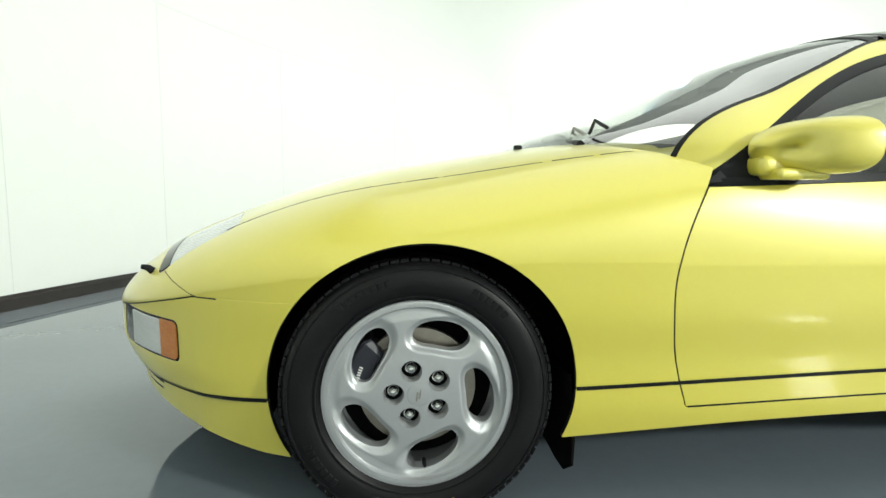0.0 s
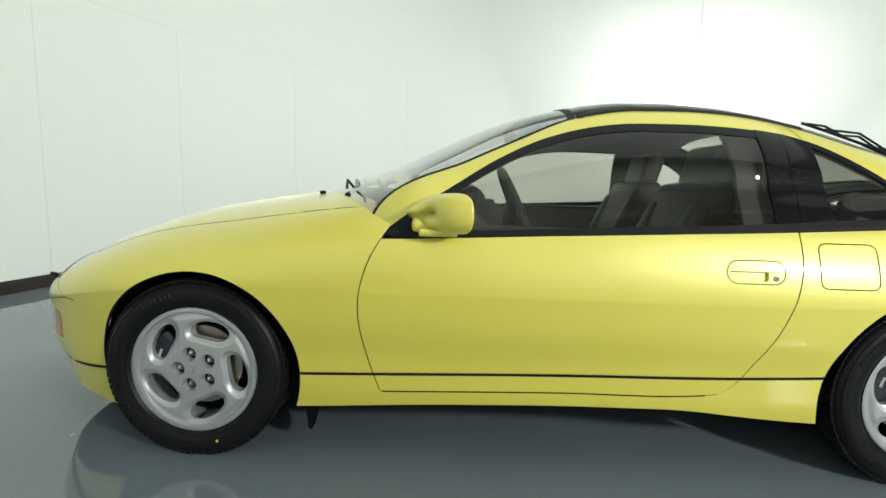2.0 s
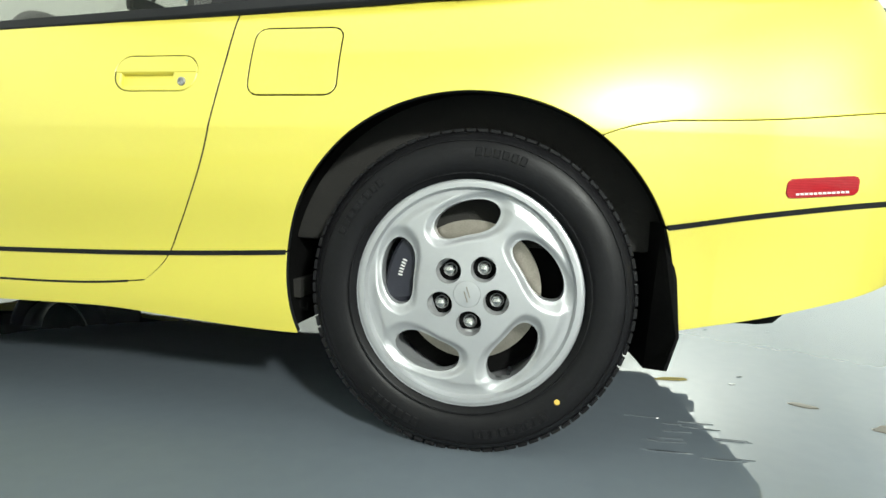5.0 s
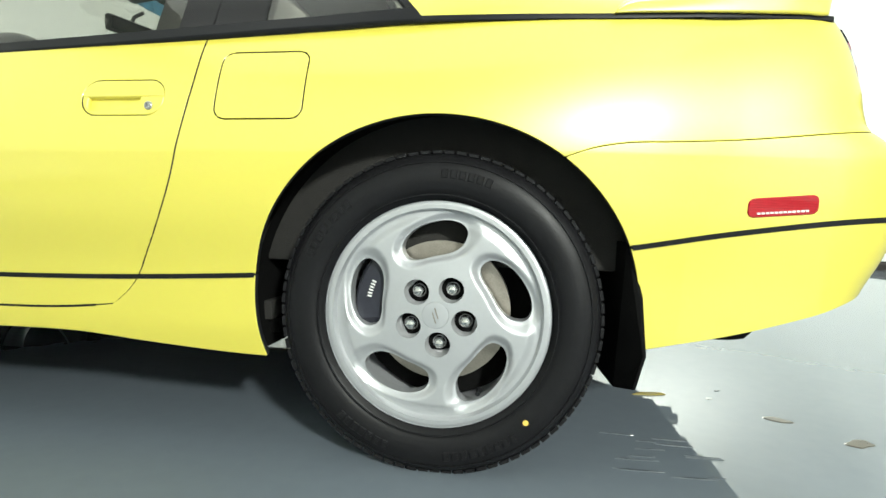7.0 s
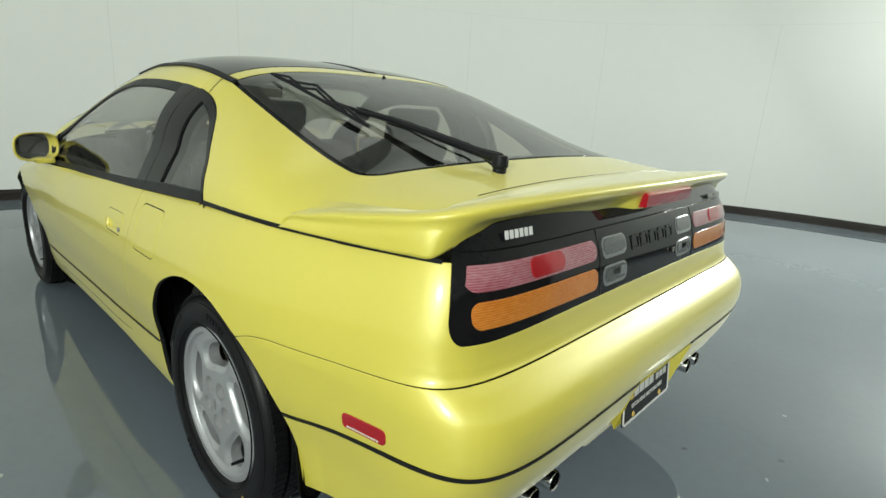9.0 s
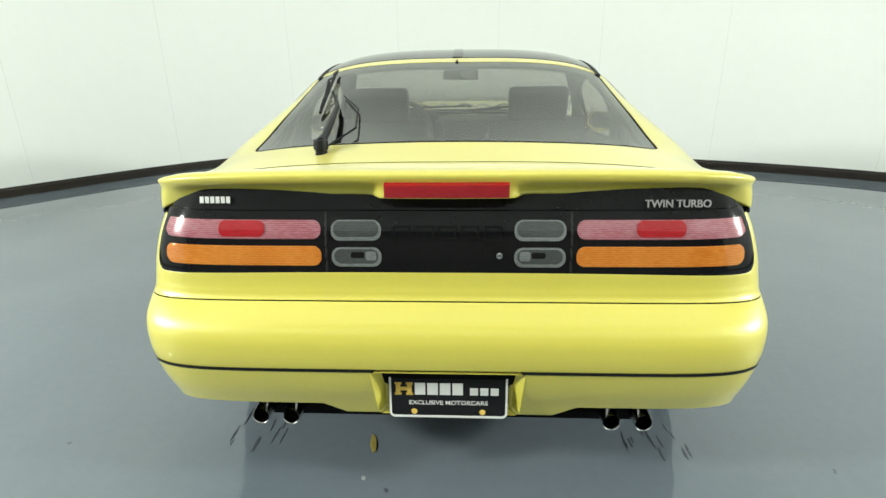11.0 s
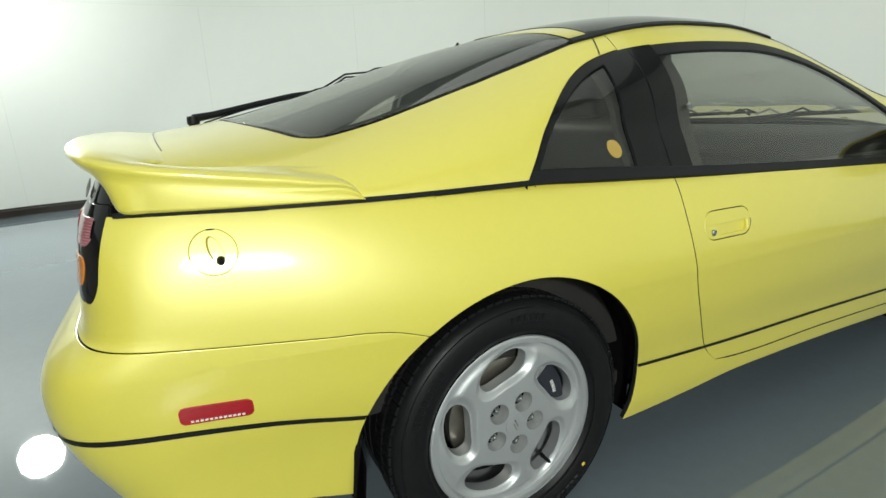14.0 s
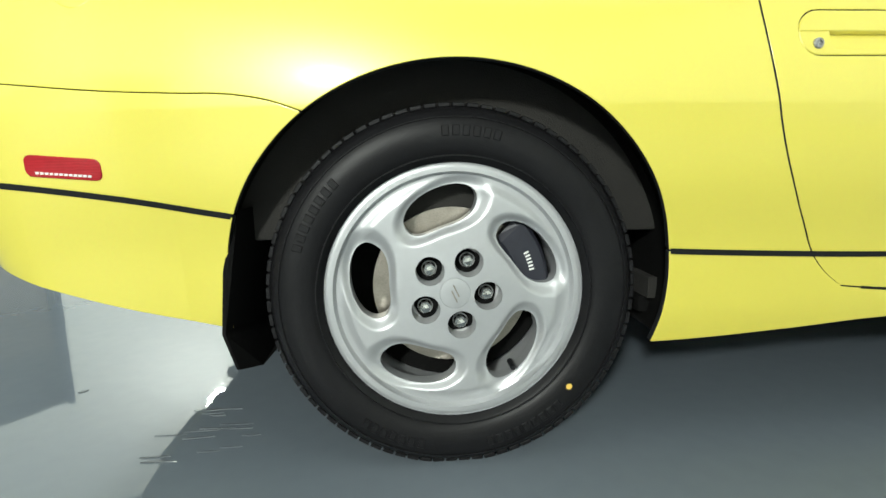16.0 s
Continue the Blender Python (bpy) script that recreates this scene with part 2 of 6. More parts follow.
LENS_PINK = lens_material("pink_red_lens", (0.28, 0.055, 0.075, 1), (0.44, 0.22, 0.25, 1))
LENS_RED = lens_material("red_lens", (0.30, 0.005, 0.010, 1), (0.42, 0.012, 0.02, 1))
LENS_AMBER = lens_material("amber_lens", (0.50, 0.135, 0.008, 1), (0.66, 0.25, 0.04, 1))
LENS_GLASS = lens_material("smoky_clear_lens", (0.035, 0.04, 0.04, 1), (0.07, 0.078, 0.078, 1))
LENS_RIM = lens_material("clear_lens_rim", (0.10, 0.11, 0.11, 1), (0.22, 0.235, 0.235, 1))
LENS_WHITE = lens_material("white_lens", (0.50, 0.52, 0.52, 1), (0.72, 0.73, 0.73, 1))


# ---------------------------------------------------------------- mesh helpers
def link_mesh(name, verts, faces, material_, parent=None, label="", smooth=True, normals=None):
    me = bpy.data.meshes.new(name)
    me.from_pydata([tuple(v) for v in verts], [], faces)
    me.materials.append(material_)
    if smooth:
        me.polygons.foreach_set("use_smooth", [True] * len(me.polygons))
    me.update()
    if normals is not None:
        me.normals_split_custom_set_from_vertices([tuple(n) for n in normals])
    ob = new(name, me)
    if parent is not None:
        ob.parent = parent
    if label:
        ob["label"] = label
    return ob


def part(name, bm, material_, parent=None, label="", smooth=False):
    bmesh.ops.recalc_face_normals(bm, faces=bm.faces)
    me = bpy.data.meshes.new(name)
    bm.to_mesh(me)
    bm.free()
    me.materials.append(material_)
    if smooth:
        me.polygons.foreach_set("use_smooth", [True] * len(me.polygons))
        me.set_sharp_from_angle(angle=radians(38))
    ob = new(name, me)
    if parent is not None:
        ob.parent = parent
    if label:
        ob["label"] = label
    return ob


def bm_box(x0, x1, y0, y1, z0, z1, bevel=0.0, seg=2, m=None, bm=None):
    own = bmesh.new()
    bmesh.ops.create_cube(own, size=1)
    for v in own.verts:
        v.co = Vector(((x0 + x1) / 2 + v.co.x * (x1 - x0), (y0 + y1) / 2 + v.co.y * (y1 - y0), (z0 + z1) / 2 + v.co.z * (z1 - z0)))
    if bevel > 0:
        bmesh.ops.bevel(own, geom=own.edges[:], offset=bevel, segments=seg, profile=0.6, affect="EDGES", clamp_overlap=True)
    if m is not None:
        own.transform(m)
    if bm is None:
        return own
    merge_bm(bm, own)
    return bm


def merge_bm(bm, own):
    me = bpy.data.meshes.new("scratch")
    own.to_mesh(me)
    own.free()
    bm.from_mesh(me)
    bpy.data.meshes.remove(me)
    return bm


def bm_lathe(profile, steps=48, m=None, bm=None, closed=False):
    """Turns (radius, along) pairs about the y axis."""
    own = bmesh.new()
    rings = []
    for r, a in profile:
        rings.append([own.verts.new((r * math.cos(2 * math.pi * k / steps), a, r * math.sin(2 * math.pi * k / steps))) for k in range(steps)] if r > 1e-5 else [own.verts.new((0, a, 0))])
    pairs = list(zip(rings, rings[1:])) + ([(rings[-1], rings[0])] if closed else [])
    for p, q in pairs:
        for k in range(steps):
            j = (k + 1) % steps
            if len(p) == 1 and len(q) > 1:
                own.faces.new((p[0], q[k], q[j]))
            elif len(q) == 1 and len(p) > 1:
                own.faces.new((p[k], p[j], q[0]))
            elif len(p) > 1:
                own.faces.new((p[k], p[j], q[j], q[k]))
    if m is not None:
        own.transform(m)
    if bm is None:
        return own
    merge_bm(bm, own)
    return bm


def bm_tube(points, radius, sides=10, bm=None, caps=True):
    """A round bar along points; radius may be one number or one for each point."""
    own = bmesh.new()
    pts = [Vector(p) for p in points]
    rad = radius if isinstance(radius, (list, tuple)) else [radius] * len(pts)
    rings, up = [], Vector((0, 0, 1))
    for i, p in enumerate(pts):
        d = (pts[min(i + 1, len(pts) - 1)] - pts[max(i - 1, 0)]).normalized()
        a = d.cross(up)
        a = a.normalized() if a.length > 1e-3 else d.cross(Vector((1, 0, 0))).normalized()
        b = d.cross(a).normalized()
        rings.append([own.verts.new(p + rad[i] * (math.cos(2 * math.pi * k / sides) * a + math.sin(2 * math.pi * k / sides) * b)) for k in range(sides)])
    for p, q in zip(rings, rings[1:]):
        for k in range(sides):
            own.faces.new((p[k], p[(k + 1) % sides], q[(k + 1) % sides], q[k]))
    if caps:
        own.faces.new(rings[0]); own.faces.new(rings[-1])
    if bm is None:
        return own
    merge_bm(bm, own)
    return bm


def rrect(a, b, a0, a1, b0, b1, r):
    """Signed distance to a rounded rectangle: positive outside."""
    qa = np.abs(a - (a0 + a1) / 2) - (a1 - a0) / 2 + r
    qb = np.abs(b - (b0 + b1) / 2) - (b1 - b0) / 2 + r
    return np.hypot(np.maximum(qa, 0), np.maximum(qb, 0)) + np.minimum(np.maximum(qa, qb), 0) - r


def sheet(name, P, us, vs, conds, material_, parent=None, label="", flange=0.014, offset=0.0, inner=(0, 0, 0.55), side=1.0, seal=True):
    """A panel cut from the surface P(u, v): what lies where every cond(x, y, z) >= 0, set off along the normal, with a
    turned-in edge. seal: blackens that edge on painted panels, in place of the gap's shade.
    """
    U, V = np.meshgrid(us, vs, indexing="ij")
    X = np.stack(P(U, V), -1)
    G = [np.asarray(c(X[..., 0], X[..., 1], X[..., 2]), float) * np.ones(U.shape) for c in conds]
    nu, nv = U.shape
    low = np.min(np.stack(G), 0) if G else np.ones(U.shape)
    keep = np.ones((nu - 1, nv - 1), bool)
    for g in G:
        keep &= np.maximum.reduce([g[:-1, :-1], g[1:, :-1], g[1:, 1:], g[:-1, 1:]]) > 0
    at, uv, faces = {}, [], []

    def vid(p):
        key = (round(p[0], 7), round(p[1], 7))
        if key not in at:
            at[key] = len(uv)
            uv.append(key)
        return at[key]

    for i, j in zip(*np.nonzero(keep)):
        cor = ((i, j), (i + 1, j), (i + 1, j + 1), (i, j + 1))
        poly = [(U[c], V[c], *[g[c] for g in G]) for c in cor]
        if min(low[c] for c in cor) < 0:
            for n in range(len(G)):
                k = 2 + n
                out = []
                for a, b in zip(poly, poly[1:] + poly[:1]):
                    if a[k] >= 0:
                        out.append(a)
                    if (a[k] >= 0) != (b[k] >= 0):
                        t = a[k] / (a[k] - b[k])
                        out.append(tuple(p + t * (q - p) for p, q in zip(a, b)))
                poly = out
                if len(poly) < 3:
                    break
        ids = []
        for p in poly:
            n = vid(p)
            if n not in ids:
                ids.append(n)
        if len(ids) >= 3:
            faces.append(ids)
    if not faces:
        return None
    uv = np.array(uv)
    p = np.stack(P(uv[:, 0], uv[:, 1]), -1)
    eu, ev = (us[-1] - us[0]) * 1e-4, (vs[-1] - vs[0]) * 1e-4
    du = np.stack(P(uv[:, 0] + eu, uv[:, 1]), -1) - np.stack(P(uv[:, 0] - eu, uv[:, 1]), -1)
    dv = np.stack(P(uv[:, 0], uv[:, 1] + ev), -1) - np.stack(P(uv[:, 0], uv[:, 1] - ev), -1)
    n = np.cross(du, dv)
    ln = np.linalg.norm(n, axis=1, keepdims=True)
    ref = p - np.stack([np.clip(p[:, 0], -1.3, 1.2), 0 * p[:, 0], np.full(len(p), inner[2])], -1) if len(inner) == 3 else None
    n = np.where(ln > 1e-14, n / np.maximum(ln, 1e-14), ref / np.linalg.norm(ref, axis=1, keepdims=True))
    if np.mean((n * ref).sum(1)) < 0:
        n = -n
    n = np.where(((n * ref).sum(1) < -0.02)[:, None] & (ln < 1e-9), -n, n)
    p = p + offset * n
    # wind every face outwards
    fn = []
    for f in faces:
        a, b, c = p[f[0]], p[f[1]], p[f[2]]
        m = np.cross(b - a, c - a)
        if len(f) > 3 and np.dot(m, m) < 1e-14:
            m = np.cross(c - a, p[f[3]] - a)
        fn.append(f if np.dot(m, n[f[0]]) >= 0 else f[::-1])
    edges = {}
    for f in fn:
        for a, b in zip(f, f[1:] + f[:1]):
            edges[(a, b)] = 1
    eps = 1e-6
    edge_u = [(abs(q[0] - us[0]) < eps) * 1 + (abs(q[0] - us[-1]) < eps) * 2 + (abs(q[1] - vs[0]) < eps) * 4 + (abs(q[1] - vs[-1]) < eps) * 8 for q in uv]
    rim = [(a, b) for a, b in edges if (b, a) not in edges and not (edge_u[a] & edge_u[b])]
    verts, norms = list(p), list(n)
    n_face = None
    if flange > 0:
        # a small rounded lip, then the turned-in edge
        outn = {}
        for a, b in rim:
            d = p[b] - p[a]
            o = np.cross(d, n[a]); l = np.linalg.norm(o)
            if l > 1e-9:
                for k in (a, b):
                    outn[k] = outn.get(k, 0) + o / l
        top, mid, deep = {}, {}, {}
        for k, o in outn.items():
            o = o / max(np.linalg.norm(o), 1e-9)
            top[k] = len(verts); verts.append(p[k]); norms.append(n[k])
            mid[k] = len(verts); verts.append(p[k] + o * 0.0016 - n[k] * 0.0016); norms.append((o + n[k]) / np.linalg.norm(o + n[k]))
            deep[k] = len(verts); verts.append(p[k] + o * 0.0016 - n[k] * flange); norms.append(o)
        for a, b in rim:
            if a in top and b in top:
                fn.append([a, mid[a], mid[b], b])
        n_face = len(fn)
        for a, b in rim:
            if a in top and b in top:
                fn.append([mid[a], deep[a], deep[b], mid[b]])
    verts, norms = np.array(verts), np.array(norms)
    if side < 0:
        verts[:, 1] *= -1; norms[:, 1] *= -1
        fn = [f[::-1] for f in fn]
    if parent is not None and parent.location.length > 0:
        verts = verts - np.array(parent.location)
    ob = link_mesh(name, verts, [list(f) for f in fn], material_, parent, label, normals=norms)
    if n_face is not None and seal and material_ == PAINT:
        # black on the turned-in edge stands in for the shade deep in the shut line
        ob.data.materials.append(BLACK_TRIM)
        ob.data.polygons.foreach_set("material_index", [0] * n_face + [1] * (len(fn) - n_face))
    return ob

# ---------------------------------------------------------------- the studio
WALL_TOP = 6.0
FLOOR_MAT = floor_material()
WALL_MAT = material("white_gloss_panel", (0.80, 0.82, 0.79), 0.55, spec=0.25, var=0.012, scale=0.5)
BASE_MAT = material("dark_base_strip", (0.022, 0.017, 0.015), 0.35, var=0.4, scale=8)
CEIL_MAT = material("ceiling_grey", (0.32, 0.33, 0.32), 0.9, var=0.03, scale=1.0)
PANEL_MAT = glow_material("lamp_globe", (0.95, 1.0, 0.93, 1), 60.0)


def ring(a, push=0.0, z=0.0):
    r = float(ring_radius(a)) + push
    return (r * math.cos(radians(a)), r * math.sin(radians(a)), z)


def ring_strip(name, profile, a0, a1, steps, mat_, parent=None, label=""):
    """Sweeps a closed (push, z) profile along the wall line."""
    vs, fs = [], []
    k = len(profile)
    for i in range(steps + 1):
        a = a0 + (a1 - a0) * i / steps
        vs += [ring(a, p, z) for p, z in profile]
    for i in range(steps):
        for j in range(k):
            fs.append([i * k + j, i * k + (j + 1) % k, (i + 1) * k + (j + 1) % k, (i + 1) * k + j])
    fs.append(list(range(k))); fs.append([steps * k + j for j in range(k)][::-1])
    ob = link_mesh(name, vs, fs, mat_, parent, label, smooth=False)
    bm = bmesh.new(); bm.from_mesh(ob.data); bmesh.ops.recalc_face_normals(bm, faces=bm.faces); bm.to_mesh(ob.data); bm.free()
    ob.data.polygons.foreach_set("use_smooth", [True] * len(ob.data.polygons)); ob.data.set_sharp_from_angle(angle=radians(35))
    return ob


DOOR0, DOOR1, OPEN_Z = -40.5, 38.6, 2.3      # the wide opening behind the car, by angle, and its height
me_f = bmesh.new()
fl = [me_f.verts.new((13 * math.cos(2 * math.pi * i / 64), 13 * math.sin(2 * math.pi * i / 64), 0)) for i in range(64)]
me_f.faces.new(fl)
tagged(part("floor", me_f, FLOOR_MAT), "glossy grey epoxy floor with scuffs and dust", "floor", kind="structure")
me_c = bmesh.new()
cl = [me_c.verts.new((*ring(360 - 360 * i / 96, 2.6)[:2], WALL_TOP)) for i in range(96)]
me_c.faces.new(cl)
ceil_ob = part("ceiling", me_c, CEIL_MAT)
tagged(ceil_ob, "plain grey studio ceiling", "ceiling", kind="structure")

wall_a = ring_strip("wall_curved", [(0, 0), (0, WALL_TOP), (0.15, WALL_TOP), (0.15, 0)], DOOR1, 360 + DOOR0, 220, WALL_MAT)
tagged(wall_a, "curved white glossy panelled studio wall", "wall", kind="structure")
wall_b = ring_strip("wall_over_door", [(0, OPEN_Z), (0, WALL_TOP), (0.15, WALL_TOP), (0.15, OPEN_Z)], DOOR0, DOOR1, 64, WALL_MAT)
tagged(wall_b, "white wall above the wide opening", "wall", kind="structure")
base = ring_strip("baseboard", [(-0.012, 0.0), (-0.012, 0.075), (-0.004, 0.085), (-0.004, 0.105), (0.02, 0.105), (0.02, 0.0)], DOOR1, 360 + DOOR0, 220, BASE_MAT)
tagged(base, "dark rubber base strip along the wall", "baseboard", kind="structure")
# joints of the wall panels: one level line and upright lines
SEAM_MAT = material("panel_joint", (0.70, 0.725, 0.70), 0.5)
lv = ring_strip("trim", [(-0.002, 2.44), (-0.002, 2.444), (0.001, 2.444), (0.001, 2.44)], DOOR1, 360 + DOOR0, 220, SEAM_MAT)
tagged(lv, "thin level joint between wall panels", "trim", kind="structure")
for k, a in enumerate(range(66, 319, 18)):
    u = bm_box(-0.003, 0.003, -0.002, 0.001, 0.1, 2.44)
    x, y, _ = ring(a)
    t0, t1 = Vector(ring(a - 0.5)), Vector(ring(a + 0.5))
    u.transform(Matrix.Translation((x, y, 0)) @ Matrix.Rotation(math.atan2(t1.y - t0.y, t1.x - t0.x), 4, "Z"))
    tagged(part("trim", u, SEAM_MAT), "thin upright joint between wall panels", "trim", kind="structure")
# the room beyond the doorway
BEYOND = material("dim_beige_wall", (0.52, 0.47, 0.40), 0.8, var=0.1)
JAMB = material("blue_grey_jamb", (0.05, 0.065, 0.09), 0.4)
bw = ring_strip("wall_beyond", [(2.2, 0), (2.2, WALL_TOP), (2.3, WALL_TOP), (2.3, 0)], DOOR0 - 14, DOOR1 + 14, 80, BEYOND)
tagged(bw, "dim beige wall beyond the wide opening", "wall", kind="structure")
for a in (DOOR0, DOOR1):
    x, y, _ = ring(a, 0.06)
    j = bm_box(-0.13, 0.13, -0.035, 0.035, 0, OPEN_Z, 0.004)
    j.transform(Matrix.Translation((x, y, 0)) @ Matrix.Rotation(radians(a), 4, "Z"))
    tagged(part("door_frame", j, JAMB), "dark blue-grey steel jamb of the wide opening", "door frame", kind="structure")
# the flood lamps
for fx, fy, fz, _ in FLOODS:
    lamp = tagged(new("flood_lamp"), "round white globe lamp hung from the ceiling", "lamp", "flood lamps")
    lamp.matrix_world = pose(fx, fy, fz)
    ball = [(0.17 * math.sin(radians(a)), 0.17 * math.cos(radians(a))) for a in range(0, 181, 10)]
    part("globe", bm_lathe(ball, 40, Matrix.Rotation(radians(90), 4, "X")), PANEL_MAT, lamp, smooth=True).visible_shadow = False
    part("hanger", bm_tube([(0, 0, 0.165), (0, 0, WALL_TOP - fz)], 0.010, 8), WALL_MAT, lamp)

# ---------------------------------------------------------------- the car: shape
XF0, XR0 = -1.40, 1.50
W_plan = spline([-2.2, -1.6, -1.4, -1.2, -0.85, -0.3, 0.3, 0.7, 1.0, 1.22, 1.45, 1.6, 1.78, 1.9, 2.1], [0.80, 0.855, 0.872, 0.89, 0.902, 0.912, 0.918, 0.92, 0.921, 0.921, 0.906, 0.882, 0.846, 0.831, 0.822])
tuck = spline([0.12, 0.19, 0.26, 0.32, 0.38, 0.5, 0.62], [0.095, 0.076, 0.058, 0.05, 0.042, 0.014, 0.0])
nose_x = spline([0.12, 0.2, 0.265, 0.30, 0.33, 0.42, 0.7], [-2.10, -2.125, -2.14, -2.165, -2.183, -2.19, -2.19])
tail_x = spline([0.3, 0.38, 0.44, 0.5, 0.56, 0.60, 0.63, 0.66, 0.68, 0.70, 0.76, 0.85, 0.95, 1.0], [2.03, 2.065, 2.095, 2.115, 2.126, 2.122, 2.108, 2.076, 2.050, 2.043, 2.037, 2.022, 1.980, 1.96])
shoulder = spline([-2.19, -2.0, -1.8, -1.5, -1.2, -0.6, 0.5], [0.42, 0.47, 0.52, 0.58, 0.61, 0.62, 0.62])
hood_z = spline([-2.19, -2.1, -1.95, -1.8, -1.65, -1.38, -1.1, -0.85, -0.55], [0.421, 0.525, 0.637, 0.705, 0.762, 0.843, 0.893, 0.928, 0.95])
crown_m = spline([-2.2, -1.9, -1.5, -1.1, -0.8, -0.57], [2.2, 2.2, 2.3, 2.45, 3.0, 3.7])
rise = spline([-0.62, -0.45, -0.2, 0.2, 1.2, 1.7, 2.1], [0.33, 0.46, 0.62, 0.65, 0.67, 0.72, 0.75])
rise_m = spline([-0.62, -0.45, -0.2, 0.2, 1.2, 1.7, 2.1], [3.7, 2.8, 2.1, 2.0, 1.85, 1.95, 2.0])
NF, NR = 1.88, 9.5


def side_w(x, z):
    """Half width of the flank at a length and height."""
    # the nose stands almost upright down to its lip, the tail nearly so
    slim = 1 - 0.7 * np.clip((-1.45 - x) / 0.3, 0, 1) - 0.5 * np.clip((x - 1.68) / 0.25, 0, 1)
    w = W_plan(x) - np.where(z < 0.62, tuck(np.minimum(z, 0.62)) * slim, 0.0) - 0.02 * np.clip((-1.6 - x) / 0.2, 0, 1) * np.clip((0.285 - z) / 0.02, 0, 1)
    h, m = np.maximum(rise(np.maximum(x, -0.62)), 0.2), rise_m(np.maximum(x, -0.62))
    up = np.clip((z - 0.62) / h, 0, 0.98)
    # behind the rear axle the bumper stands a little proud of the quarter
    proud = 0.004 * np.clip((x - 1.75) / 0.2, 0, 1) * np.clip((0.675 - z) / 0.07, 0, 1)
    return (w + proud) * np.where(z > 0.62, (1 - up**m) ** (1 / m), 1.0)


def ray_unit(c, s, n):
    k = (np.abs(c) ** n + np.abs(s) ** n) ** (-1.0 / n)
    return np.abs(c) * k, np.abs(s) * k


def hull(s, z):
    """The flanks as one belt: s -1 nose, 0..1 flank, 2 tail; beyond that the other flank."""
    s, z = np.broadcast_arrays(np.asarray(s, float), np.asarray(z, float))
    sign = np.where((s > 2) | (s < -1), -1.0, 1.0)
    s = np.where(s > 2, 4 - s, np.where(s < -1, -2 - s, s))
    af = np.clip(-s, 0, 1) * math.pi / 2
    ar = np.clip(s - 1, 0, 1) * math.pi / 2
    fy, fx = ray_unit(np.cos(af), np.sin(af), NF)
    ry, rx = ray_unit(np.cos(ar), np.sin(ar), NR)
    x = np.where(s < 0, XF0 + (nose_x(z) - XF0) * fx, np.where(s > 1, XR0 + (tail_x(z) - XR0) * rx, XF0 + (XR0 - XF0) * s))
    k = np.where(s < 0, fy, np.where(s > 1, ry, 1.0))
    return x, sign * k * side_w(x, z), z


def bonnet_y(x):
    f = np.clip((XF0 - x) / (XF0 - (-2.19)), 0, 1)
    return (W_plan(x)) * (1 - f**NF) ** (1 / NF)


def bonnet(x, q):
    """Hood and fender tops: q -1..1 from flank to flank."""
    x, q = np.broadcast_arrays(np.asarray(x, float), np.asarray(q, float))
    a = np.abs(q) * math.pi / 2
    z01, y01 = ray_unit(np.cos(a), np.sin(a), crown_m(x))
    zs = shoulder(x)
    return x, np.sign(q) * y01 * bonnet_y(x), zs + (hood_z(x) - zs) * z01


belt_z = spline([-0.95, -0.57, 0.02, 0.57, 1.0, 1.18, 1.45, 1.87, 2.1], [0.78, 0.79, 0.814, 0.838, 0.862, 0.870, 0.870, 0.880, 0.884])
belt_w = spline([-0.92, -0.86, -0.8, -0.7, -0.57, -0.3, 0.1, 0.6, 1.0, 1.3, 1.6, 1.8, 1.95, 2.05], [0.15, 0.38, 0.54, 0.72, 0.845, 0.862, 0.868, 0.866, 0.856, 0.846, 0.821, 0.789, 0.75, 0.70])
roof_z = spline([-0.95, -0.85, -0.6, -0.4, -0.22, -0.03, 0.12, 0.3, 0.5, 0.68, 0.88, 1.2, 1.46, 1.7, 1.9, 2.08], [0.885, 0.945, 1.033, 1.126, 1.205, 1.264, 1.292, 1.311, 1.309, 1.290, 1.252, 1.168, 1.090, 1.030, 0.998, 0.978])
cab_e = spline([-0.95, -0.6, -0.2, 0.2, 0.6, 0.88, 1.2, 1.56, 1.8, 2.08], [3.0, 2.75, 2.85, 3.1, 3.1, 2.9, 2.3, 1.9, 2.25, 2.9])


cab_lean = spline([-0.95, -0.55, -0.1, 0.3, 0.9, 1.15, 1.4, 2.1], [0.0, 0.0, 0.045, 0.066, 0.066, 0.03, 0.0, 0.0])
lean_at = spline([0.0, 0.28, 0.42, 0.55, 0.64, 0.78, 0.9, 0.95, 1.0], [0.0, 0.0, 0.3, 0.9, 1.0, 1.0, 0.55, 0.3, 0.0])


def cabin(x, q):
    """Glasshouse and hatch: q -1..1 from belt to belt over the roof."""
    x, q = np.broadcast_arrays(np.asarray(x, float), np.asarray(q, float))
    a = np.abs(q) * math.pi / 2
    z01, y01 = ray_unit(np.cos(a), np.sin(a), cab_e(x))
    zb = belt_z(x)
    y = y01 * belt_w(x) - cab_lean(x) * lean_at(np.abs(q))
    return x, np.sign(q) * y, zb + (roof_z(x) - zb) * z01


def grid(a, b, step):
    return np.linspace(a, b, max(2, int(round(abs(b - a) / step)) + 1))


